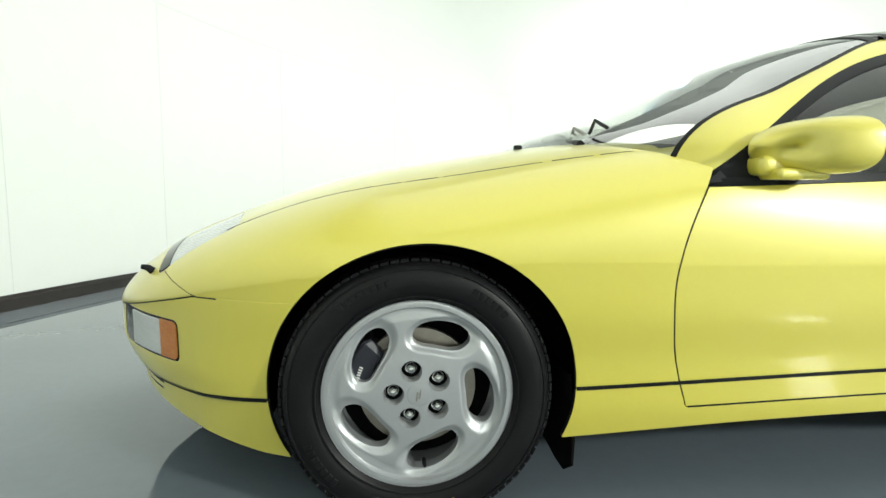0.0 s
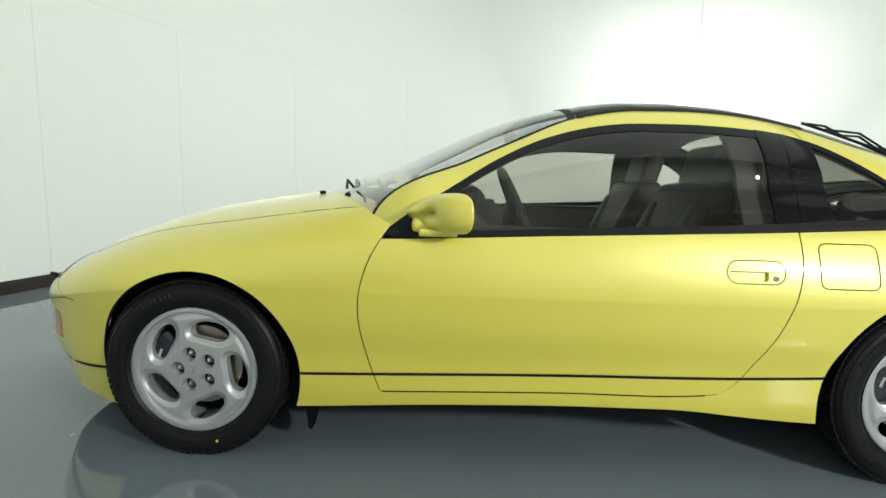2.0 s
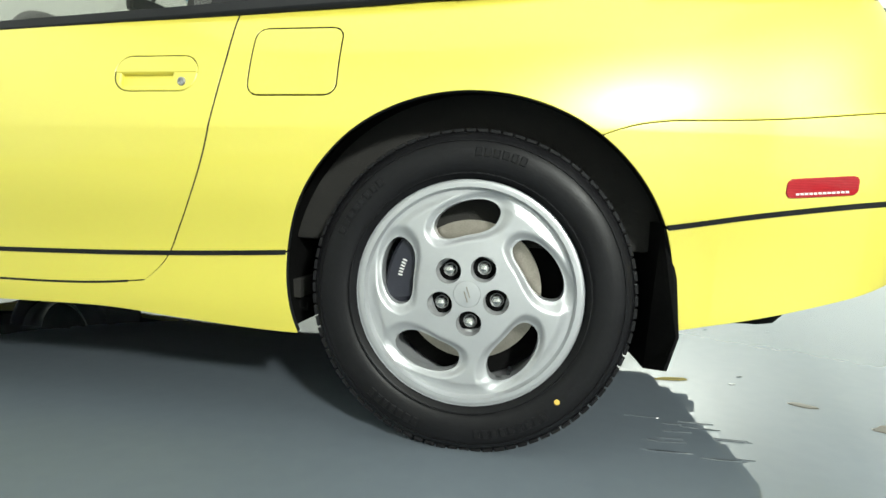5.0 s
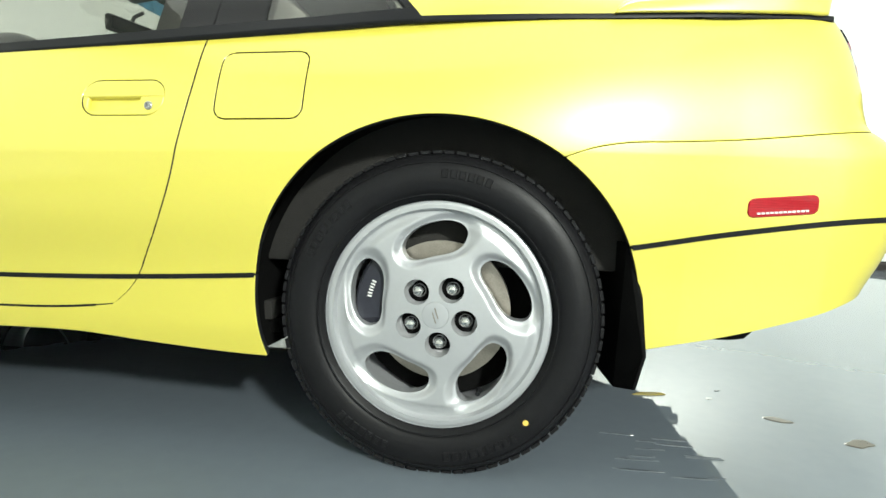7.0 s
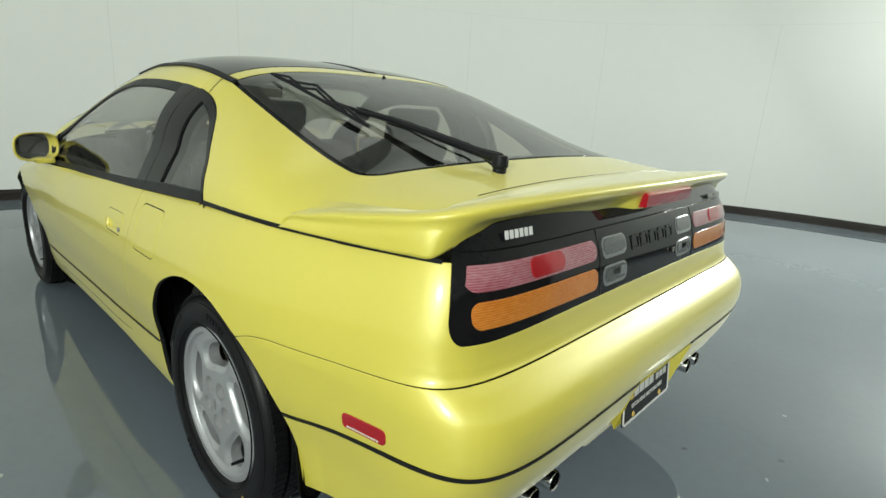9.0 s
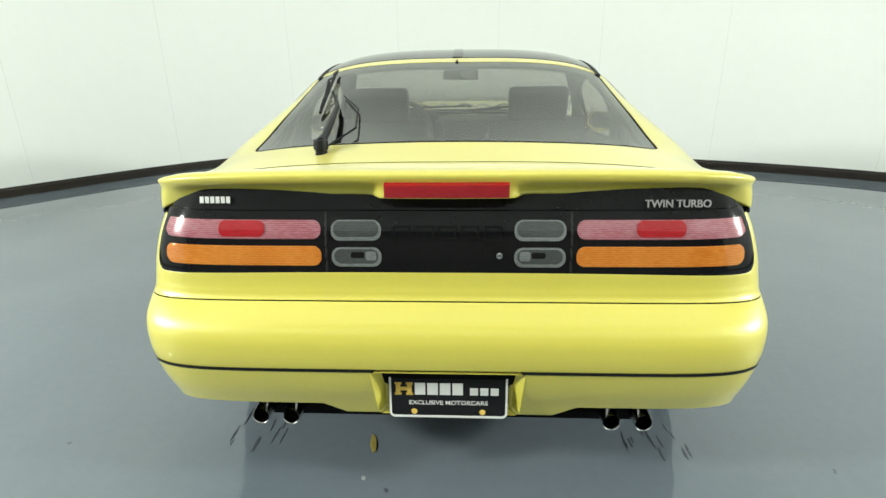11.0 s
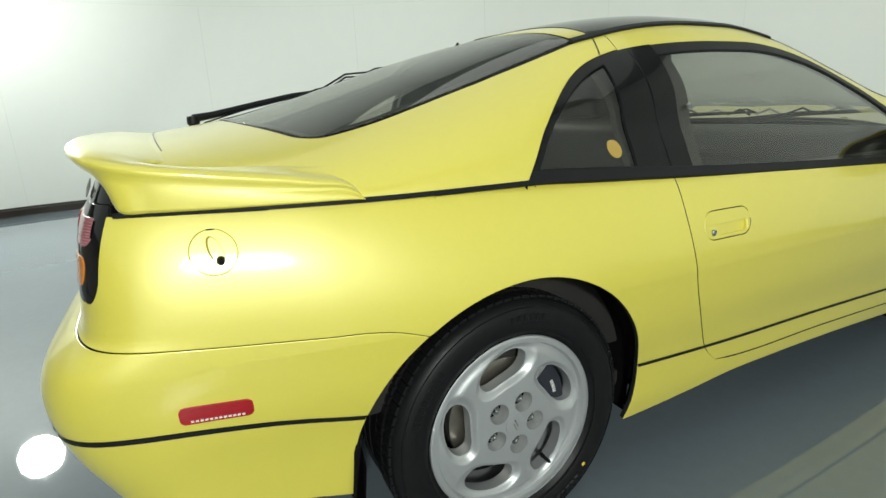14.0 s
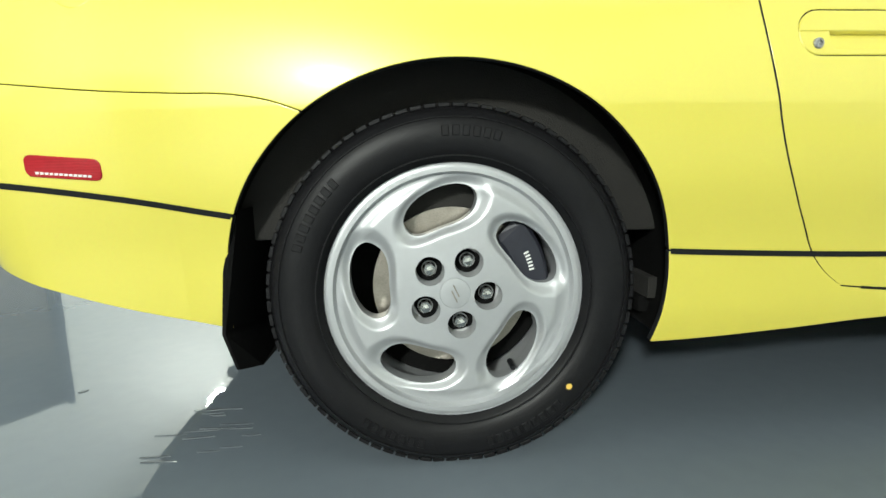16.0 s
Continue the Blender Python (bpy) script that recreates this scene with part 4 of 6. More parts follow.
# blue shade band at the head of the windscreen, and the dark lining under the roof
BLUE_TINT = glass_material("blue_shade_band", (0.10, 0.30, 0.48, 1))
sheet("shade_band", cabin, grid(-0.12, 0.06, 0.01), grid(-0.9, 0.9, 0.012), [lambda x, y, z: x + 0.035 - 0.03 * (y / 0.6) ** 2, lambda x, y, z: HEAD_X - 0.004 - x, lambda x, y, z: roof_rail(x) - 0.01 - np.abs(y)], BLUE_TINT, car, "blue shade band of the windscreen", flange=0, offset=-0.007)
sheet("headliner", cabin, grid(-0.62, 1.75, 0.012), grid(-1.0, 1.0, 0.01), [
    lambda x, y, z: -win(x, z) + 0.012,
    lambda x, y, z: z - belt_z(x) - 0.035,
    lambda x, y, z: np.maximum(x - HEAD_X + 0.01, np.abs(y) - roof_rail(x) + 0.012),
    lambda x, y, z: 0.03 - glass_sdf(x, y),
], CABIN_PLASTIC, car, "dark headliner and pillar trim", flange=0, offset=-0.022)
for side in (1.0, -1.0):
    sheet("roof_seal", cabin, grid(TTOP0 - 0.05, 0.875, 0.008), grid(0.3, 0.8, 0.006), [lambda x, y, z: 0.0075 - np.abs(np.abs(y) - roof_rail(x) - 0.002), lambda x, y, z: 0.87 - x], BLACK_TRIM, car, "black roof panel seal", side=side, offset=0.007, flange=0.01)
    sheet("rail_joint", cabin, grid(0.74, 0.92, 0.005), grid(0.3, 1.0, 0.008), [
        lambda x, y, z: 0.0022 - np.abs(x - 0.855 - (1.15 - z) * 0.55 + 0.02), lambda x, y, z: np.abs(y) - roof_rail(x) - 0.006, lambda x, y, z: -win(x, z) - 0.003], BLACK_TRIM, car, side=side, offset=0.0006, flange=0)

# ---------------------------------------------------------------- wheels
def hole_sdf(r, a):
    """Positive outside the five spoke openings; a in radians from the first one."""
    step = 2 * math.pi / 5
    a = (a + step / 2) % step - step / 2
    rc = 0.1455 + 0.011 * (a / 0.4)
    u = (a * 0.151) / 0.067
    w = (r - rc) / (0.0335 + 0.004 * a / 0.4)
    return ((np.abs(u) ** 2.6 + np.abs(w) ** 2.4) ** (1 / 2.5) - 1) * 0.033


def rim_face(r, a):
    d = np.clip(hole_sdf(r, a), 0, 1)
    y = -0.004 + 0.005 * np.clip((r - 0.03) / 0.1, 0, 1)            # shallow dome
    f = np.clip(1 - d / 0.0125, 0, 1)
    y = y + 0.012 * f * f * (3 - 2 * f)                               # rounded sides fall into the openings
    g = np.clip((r - 0.176) / 0.020, 0, 1)
    y = y + 0.007 * g * g * (3 - 2 * g)                               # the dish inside the lip
    l = np.clip((r - 0.2015) / 0.004, 0, 1)
    lip = -0.004 + 0.003 * np.clip((r - 0.212) / 0.0085, 0, 1) ** 2
    return y * (1 - l * l * (3 - 2 * l)) + lip * l * l * (3 - 2 * l)


def lug_sdf(r, a):
    step = 2 * math.pi / 5
    aa = (a + step) % step - step / 2
    return np.hypot(r * np.cos(aa) - 0.0575, r * np.sin(aa)) - 0.0246


# slightly mottled silver for the lug wells
LUG_SILVER = material("mottled_silver_lug_well", (0.46, 0.465, 0.475), 0.45, metal=0.3, var=0.2, scale=40)


def build_wheel(label):
    """A five-spoke wheel that faces -y, its hub at the origin."""
    wheel = new("wheel")
    wheel["label"] = label
    R, Wd = 0.3122, 0.226
    # rim face, cut by the openings and the lug wells
    rs, as_ = np.concatenate([np.linspace(0.0265, 0.1995, 60), np.linspace(0.201, 0.2205, 14)]), np.linspace(0, 2 * math.pi, 361)
    U, A = np.meshgrid(rs, as_, indexing="ij")
    face_fn = lambda r, a: (r * np.sin(a), rim_face(r, a), r * np.cos(a))
    def cut(name, mat_, us, vs, conds, label=""):
        UU, VV = np.meshgrid(us, vs, indexing="ij")
        G = [c(UU, VV) for c in conds]
        at, uv, faces = {}, [], []
        for i in range(len(us) - 1):
            for j in range(len(vs) - 1):
                cor = ((i, j), (i + 1, j), (i + 1, j + 1), (i, j + 1))
                poly = [(UU[c], VV[c], *[g[c] for g in G]) for c in cor]
                for n in range(len(G)):
                    k = 2 + n
                    if all(p[k] >= 0 for p in poly):
                        continue
                    out = []
                    for a, b in zip(poly, poly[1:] + poly[:1]):
                        if a[k] >= 0:
                            out.append(a)
                        if (a[k] >= 0) != (b[k] >= 0):
                            t = a[k] / (a[k] - b[k])
                            out.append(tuple(p + t * (q - p) for p, q in zip(a, b)))
                    poly = out
                    if len(poly) < 3:
                        break
                ids = []
                for p in poly:
                    key = (round(p[0], 6), round(p[1] % (2 * math.pi), 6) if p[1] < 2 * math.pi - 1e-7 else 0.0)
                    if key not in at:
                        at[key] = len(uv); uv.append(key)
                    if at[key] not in ids:
                        ids.append(at[key])
                if len(ids) > 2:
                    faces.append(ids)
        uv = np.array(uv)
        p = np.stack(face_fn(uv[:, 0], uv[:, 1]), -1)
        edges = set()
        for f in faces:
            for a, b in zip(f, f[1:] + f[:1]):
                edges.add((a, b))
        rim_e = [(a, b) for a, b in edges if (b, a) not in edges]
        verts = list(p)
        deep = {}
        for a, b in rim_e:
            for k in (a, b):
                if k not in deep:
                    r, an = uv[k]
                    down = 0.030 if hole_sdf(r, an) < 0.004 else 0.006
                    if r > 0.22 or r < 0.027:
                        down = 0.012
                    deep[k] = len(verts); verts.append(p[k] + np.array((0, down, 0)))
            faces.append([b, a, deep[a], deep[b]])
        ob = link_mesh(name, verts, faces, mat_, wheel, label)
        bm = bmesh.new(); bm.from_mesh(ob.data); bmesh.ops.recalc_face_normals(bm, faces=bm.faces); bm.to_mesh(ob.data); bm.free()
        ob.data.polygons.foreach_set("use_smooth", [True] * len(ob.data.polygons)); ob.data.set_sharp_from_angle(angle=radians(50))
        return ob

    rim = cut("rim", ALLOY, rs, as_, [lambda r, a: hole_sdf(r, a), lambda r, a: lug_sdf(r, a)], "silver five-spoke alloy rim")
    part("barrel", bm_lathe([(0.2205, -0.004), (0.2205, 0.006), (0.207, 0.012), (0.198, 0.03), (0.192, 0.19), (0.215, 0.21), (0.215, 0.213)], 72), ALLOY, rim, smooth=True)
    # lug nuts in their wells, and the hub cap
    for k in range(5):
        a = math.pi / 5 + k * 2 * math.pi / 5
        at = Matrix.Translation((0.0575 * math.sin(a), 0, 0.0575 * math.cos(a)))
        part("lug_well", bm_lathe([(0.0245, 0.001), (0.0230, 0.034), (0.0, 0.034)], 24, at), LUG_SILVER, rim, smooth=True)
        n = bm_lathe([(0.0115, 0.034), (0.0115, 0.016), (0.0098, 0.013), (0.0072, 0.013), (0.0065, 0.009), (0.0, 0.007)], 6, at)
        bm_lathe([(0.0138, 0.034), (0.0138, 0.027), (0.0115, 0.026)], 16, at, n)
        part("lug_nut", n, CHROME, wheel)
    cap = part("hub_cap", bm_lathe([(0.0268, 0.012), (0.0268, -0.003), (0.0258, -0.0048), (0.020, -0.0055), (0.0, -0.006)], 40), ALLOY, wheel, "silver hub cap with a raised mark", smooth=True)
    mk = bmesh.new()
    for dx in (-0.0035, 0.0035):
        bm_box(dx - 0.0011, dx + 0.0011, -0.0068, -0.005, -0.011 + dx, 0.011 + dx, m=Matrix.Rotation(radians(-14), 4, "Y"), bm=mk)
    part("cap_mark", mk, STEEL, cap)
    va = radians(155)
    part("valve", bm_tube([(0.172 * math.sin(va), 0.03, 0.172 * math.cos(va)), (0.170 * math.sin(va), -0.006, 0.170 * math.cos(va))], [0.0055, 0.0042], 10), BLACK_TRIM, wheel)
    # tyre with tread grooves
    s0 = -0.012
    prof = [(0.208, 0.010), (0.2215, 0.002), (0.228, -0.008), (0.245, s0 - 0.006), (0.265, s0 - 0.008), (0.285, s0 - 0.005), (0.300, s0 + 0.004), (0.3085, s0 + 0.016), (0.3105, s0 + 0.030)]
    for g in (0.055, 0.098, 0.140, 0.180):
        prof += [(R, s0 + g - 0.005), (R - 0.007, s0 + g - 0.003), (R - 0.007, s0 + g + 0.003), (R, s0 + g + 0.005)]
    prof += [(0.3140, s0 + Wd - 0.03), (0.3095, s0 + Wd - 0.016), (0.300, s0 + Wd - 0.004), (0.27, s0 + Wd + 0.006), (0.225, s0 + Wd), (0.208, s0 + Wd - 0.02)]
    tyre = part("tyre", bm_lathe(prof, 120), TYRE, wheel, "black rubber tyre", smooth=True)
    lugs = bmesh.new()
    for k in range(84):
        a = 2 * math.pi * k / 84
        for y0, y1, tw in ((s0 + 0.014, s0 + 0.050, 0.35), (s0 + 0.060, s0 + 0.093, -0.3)):
            q = bm_box(-0.0098, 0.0098, y0, y1, 0.3085, 0.3157, 0.0012, 1)
            q.transform(Matrix.Rotation(a, 4, "Y"))
            merge_bm(lugs, q)
    part("tread", lugs, TYRE, tyre)["kind"] = "stuff"
    # raised rings and lettering bars on the sidewall
    sw = bmesh.new()
    for r in (0.2315, 0.292):
        bm_lathe([(r - 0.001, s0 - 0.003 if r < 0.25 else s0 - 0.001), (r - 0.0005, s0 - 0.0068 if r < 0.25 else s0 - 0.0035), (r + 0.0005, s0 - 0.0068 if r < 0.25 else s0 - 0.0035), (r + 0.001, s0 - 0.003 if r < 0.25 else s0 - 0.001)], 96, bm=sw)
    random.seed(7)
    for a0, n in ((8, 6), (150, 9), (205, 7), (-60, 8)):
        for k in range(n):
            a = radians(a0 + k * 3.6)
            q = bm_box(-0.006, 0.006, s0 - 0.0095, s0 - 0.006, 0.262, 0.279, 0.0012, 1)
            bm_box(-0.0035, 0.0035, s0 - 0.0102, s0 - 0.006, 0.266, 0.2755, bm=q)
            q.transform(Matrix.Rotation(a, 4, "Y"))
            merge_bm(sw, q)
    part("sidewall_relief", sw, TYRE, tyre)
    part("paint_dot", bm_lathe([(0.0055, s0 - 0.0085), (0.0, s0 - 0.0088)], 12, Matrix.Translation((0.16, 0, -0.205))), GOLD, tyre)
    # brake disc and caliper
    disc = part("brake_disc", bm_lathe([(0.08, 0.060), (0.142, 0.060), (0.142, 0.082), (0.08, 0.082)], 48, closed=True), STEEL, wheel, "worn steel brake disc", smooth=True)
    part("hub", bm_lathe([(0.0, 0.03), (0.075, 0.03), (0.08, 0.10), (0.0, 0.10)], 32), BLACK_MATT, wheel)
    part("backing_plate", bm_lathe([(0.0, 0.105), (0.19, 0.11), (0.19, 0.114), (0.0, 0.11)], 40), BLACK_MATT, wheel)
    return wheel


def caliper_at(parent, x, y, z, ang, side):
    c = bmesh.new()
    rows = []
    for k in range(13):
        a = radians(-30 + k * 5)
        taper = 0.008 if k in (0, 12) else 0.0
        rows.append([c.verts.new((r * math.sin(a), yy, r * math.cos(a))) for r, yy in ((0.112 + taper, 0.036), (0.118 + taper, 0.030 + taper), (0.166 - taper, 0.030 + taper), (0.172 - taper, 0.036), (0.172 - taper, 0.112), (0.112 + taper, 0.112))])
    for p, q in zip(rows, rows[1:]):
        for j in range(6):
            c.faces.new((p[j], p[(j + 1) % 6], q[(j + 1) % 6], q[j]))
    c.faces.new(rows[0]); c.faces.new(rows[-1][::-1])
    ob = part("brake_caliper", c, CALIPER, parent, "dark brake caliper with white lettering bars")
    ob.matrix_local = pose(x, y, z, 0, 0, 0 if side < 0 else 180) @ Matrix.Rotation(radians(ang), 4, "Y")
    t = bmesh.new()
    for k in range(6):
        q = bm_box(-0.0016, 0.0016, 0.0282, 0.0305, 0.1385, 0.1475, 0.0004, 1)
        q.transform(Matrix.Rotation(radians(-7 + 2.5 * k), 4, "Y"))
        merge_bm(t, q)
    part("lettering", t, WHITE_PLASTIC, ob)


wheel = build_wheel("silver five-spoke alloy wheel with black tyre")
wheel.parent = car
WHEELS = ((-1.225, -0.842, -1, 20), (1.225, -0.858, -1, -5), (-1.225, 0.842, 1, 30), (1.225, 0.850, 1, -11))
for n, (x, y, side, spin) in enumerate(WHEELS):
    m = pose(x, y, 0.312, 0, 0, 0 if side < 0 else 180) @ Matrix.Rotation(radians(spin), 4, "Y")
    if n == 0:
        wheel.matrix_basis = m
    else:
        copy_thing(wheel, m)
    caliper_at(car, x, y, 0.312, 72 * side, side)
    # arch liner and mud flap
    ln = bm_lathe([(0.392, 0.03 if x > 0 else 0.09), (0.392, 0.36), (0.02, 0.38)], 96)
    bmesh.ops.bisect_plane(ln, geom=ln.verts[:] + ln.edges[:] + ln.faces[:], plane_co=(0, 0, -0.10), plane_no=(0, 0, -1), clear_outer=True)
    ob = part("arch_liner", ln, BLACK_MATT, car, smooth=True)
    ob.matrix_local = pose(x + (0.018 if x < 0 else 0.0), y, 0.312, 0, 0, 0 if side < 0 else 180)
for side in (-1, 1):
    for pts in ([(1.53, 0.58, 0.47), (1.578, 0.838, 0.46), (1.603, 0.842, 0.36), (1.614, 0.840, 0.25), (1.603, 0.815, 0.178), (1.575, 0.77, 0.168), (1.54, 0.68, 0.20), (1.53, 0.58, 0.25)],
                [(-0.875, 0.58, 0.34), (-0.862, 0.82, 0.34), (-0.845, 0.818, 0.22), (-0.842, 0.80, 0.10), (-0.848, 0.76, 0.07), (-0.85, 0.70, 0.07), (-0.86, 0.60, 0.10), (-0.87, 0.58, 0.20)]):
        f = bmesh.new()
        bot = [f.verts.new((x, side * y, z)) for x, y, z in pts]
        top = [f.verts.new((x + 0.006, side * (y - 0.001), z)) for x, y, z in pts]
        f.faces.new(bot); f.faces.new(top[::-1])
        for i in range(8):
            f.faces.new((bot[i], bot[(i + 1) % 8], top[(i + 1) % 8], top[i]))
        part("mud_flap", f, BLACK_MATT, car, "black rubber mud flap")
# underside
part("underbody", bm_box(-0.84, 0.86, -0.76, 0.76, 0.235, 0.27, 0.01), BLACK_MATT, car)
part("front_undertray", bm_box(-1.92, -0.86, -0.50, 0.50, 0.22, 0.25, 0.01), BLACK_MATT, car)
part("rear_undertray", bm_box(0.84, 1.99, -0.56, 0.56, 0.285, 0.32, 0.01), BLACK_MATT, car)
part("silencer", bm_box(1.56, 1.93, -0.58, 0.58, 0.225, 0.40, 0.06, 3), BLACK_MATT, car, smooth=True)

# ---------------------------------------------------------------- tail lamps, spoiler, plate
S_TAIL = np.linspace(1.45, 2.55, 420)
panel_in = lambda x, y, z: -tail_sdf(x, y, z) - 0.002
tail_panel = sheet("tail_panel", hull, S_TAIL, grid(0.74, 0.92, 0.006), [panel_in, lambda x, y, z: 0.8995 - z], BLACK_GLOSS, car, "glossy black tail lamp panel", offset=-0.001)
sheet("tail_garnish", hull, S_TAIL, grid(0.90, 0.985, 0.005), [panel_in, lambda x, y, z: z - 0.9035, lambda x, y, z: 0.978 - z], BLACK_GLOSS, car, "glossy black garnish under the spoiler", offset=-0.003)
LINE_MAT = material("lamp_panel_joint", (0.002, 0.002, 0.002), 0.6)


def lamp_patch(name, y0, y1, z0, z1, r, mat_, parent, label, side, off):
    return sheet(name, hull, np.linspace(1.5, 2.0, 220), grid(z0 - 0.008, z1 + 0.008, 0.004), [lambda x, y, z: -rrect(np.abs(y), z, y0, y1, z0, z1, r), lambda x, y, z: x - 1.8], mat_, parent, label, side=side, offset=off, flange=0.004)


for side in (1.0, -1.0):
    cluster = lamp_patch("tail_lamp", 0.3175, 0.730, 0.835, 0.878, 0.019, LENS_PINK, car, "pink-red ribbed tail lamp lens", side, 0.0012)
    lamp_patch("reflector", 0.459, 0.574, 0.840, 0.876, 0.015, LENS_RED, cluster, "red reflector block", side, 0.004)
    lamp_patch("indicator", 0.3175, 0.727, 0.768, 0.815, 0.019, LENS_AMBER, car, "amber ribbed indicator lens", side, 0.0012)
    rv = lamp_patch("reversing_lamp", 0.166, 0.288, 0.831, 0.878, 0.020, LENS_RIM, car, "smoky clear reversing lamp lens", side, 0.0012)
    lamp_patch("lens_face", 0.172, 0.282, 0.840, 0.875, 0.016, LENS_GLASS, rv, "dark clear lens face", side, 0.0024)
    lo = lamp_patch("fog_lamp", 0.166, 0.288, 0.766, 0.812, 0.020, LENS_RIM, car, "smoky clear lower lamp lens", side, 0.0012)
    lamp_patch("lens_face", 0.173, 0.281, 0.774, 0.808, 0.016, LENS_GLASS, lo, "dark clear lens face", side, 0.0024)
    lamp_patch("bulb", 0.178, 0.203, 0.782, 0.803, 0.004, LENS_RIM, lo, "grey reflector behind the lens", side, 0.0034)
    lamp_patch("bulb_holder", 0.207, 0.240, 0.788, 0.801, 0.003, BLACK_GLOSS, lo, "", side, 0.0034)
    lamp_patch("panel_joint", 0.3015, 0.3045, 0.750, 0.899, 0.001, LINE_MAT, tail_panel, "", side, 0.0006)
part("lock_cylinder", bm_lathe([(0.008, 0), (0.008, -0.004), (0.0055, -0.005), (0.0, -0.003)], 20, pose(2.035, 0.128, 0.795, 0, 0, 90)), CHROME, car, smooth=True)


def flat_text(name, text, size, mat_, parent, m, label="", depth=0.001, squeeze=1.0):
    cu = bpy.data.curves.new(name, "FONT")
    cu.body, cu.size, cu.extrude, cu.align_x, cu.align_y = text, size, depth, "CENTER", "CENTER"
    cu.offset = size * 0.012
    ob = new(name, cu)
    me = ob.to_mesh().copy()
    bpy.data.objects.remove(ob)
    bpy.data.curves.remove(cu)
    me.transform(Matrix.Diagonal((squeeze, 1, 1, 1)))
    me.transform(m)
    me.materials.clear(); me.materials.append(mat_)
    o = new(name, me)
    o.parent = parent
    if label:
        o["label"] = label
    return o


def rear_face(y, z, out=0.0, yaw=0.0):
    """The pose of something flat on the tail, readable from behind."""
    best = min((hull(s, z) for s in np.linspace(1.5, 2.0, 400)), key=lambda p: abs(p[1] - abs(y)))
    return Matrix.Translation((float(best[0]) + out, y, z)) @ Matrix.Rotation(radians(90), 4, "Z") @ Matrix.Rotation(radians(90 - 12), 4, "X") @ Matrix.Rotation(radians(yaw), 4, "Y")


flat_text("lettering", "TWIN TURBO", 0.026, GREY_LETTER, car, rear_face(0.557, 0.915, 0.0035, 4.5), "grey model lettering", squeeze=1.0)
# maker's mark as plain raised shapes
mk = bmesh.new()
for k in range(6):
    bm_box(-0.0055, 0.0055, -0.0085, 0.0085, 0, 0.001, 0.0008, 1, Matrix.Translation(((k - 2.5) * 0.0142, 0, 0)), mk)
mk.transform(rear_face(-0.587, 0.925, 0.004, -4.5))
part("maker_mark", mk, WHITE_PLASTIC, car, "small white raised mark")
# embossed type mark in the middle of the panel, plain outlines
for k, yy in enumerate((-0.112, -0.056, 0.0, 0.056, 0.112)):
    e = bmesh.new()
    for q in ((-0.022, 0.022, 0.013, 0.018), (-0.022, 0.022, -0.018, -0.013), (-0.022, -0.017, -0.013, 0.013), (0.017, 0.022, -0.013, 0.013)):
        bm_box(q[0], q[1], q[2], q[3], -0.001, 0.0004, 0.0003, 1, bm=e)
    e.transform(rear_face(yy, 0.849, 0.001, 0.0))
    part("embossed_mark", e, BLACK_GLOSS, car, "dark embossed outline")

# spoiler: one swept section from flank to flank
sp_t = [0.0, 0.025, 0.14, 0.30, 0.42, 0.50, 0.56, 0.64, 0.80, 0.90, 1.0]
sp_x = spline(sp_t, [1.540, 1.553, 1.64, 1.80, 1.895, 1.948, 1.978, 2.004, 2.036, 2.049, 2.053])
sp_y = spline(sp_t, [0.834, 0.832, 0.822, 0.799, 0.778, 0.752, 0.718, 0.650, 0.42, 0.21, 0.0])
sp_z = spline(sp_t, [0.880, 0.899, 0.925, 0.949, 0.963, 0.973, 0.981, 0.990, 1.001, 1.004, 1.004])
sp_w = spline(sp_t, [0.012, 0.045, 0.08, 0.10, 0.12, 0.135, 0.145, 0.155, 0.165, 0.17, 0.17])
# its lower edge: along the seal to the lamp panel's corner, then up under the lip
lo_x = spline(sp_t, [1.540, 1.553, 1.64, 1.80, 1.885, 1.932, 1.946, 1.956, 1.975, 1.985, 1.990])
lo_y = spline(sp_t, [0.838, 0.836, 0.825, 0.799, 0.780, 0.761, 0.725, 0.650, 0.42, 0.21, 0.0])
lo_z = spline(sp_t, [0.879, 0.880, 0.882, 0.885, 0.887, 0.889, 0.905, 0.926, 0.937, 0.938, 0.938])


def deck_z(x, y):
    """Height of the hatch skin over a place."""
    k = np.clip(abs(y) / float(belt_w(x)), 0, 0.999)
    e = float(cab_e(x))
    return float(belt_z(x)) + (float(roof_z(x)) - float(belt_z(x))) * (1 - k**e) ** (1 / e)


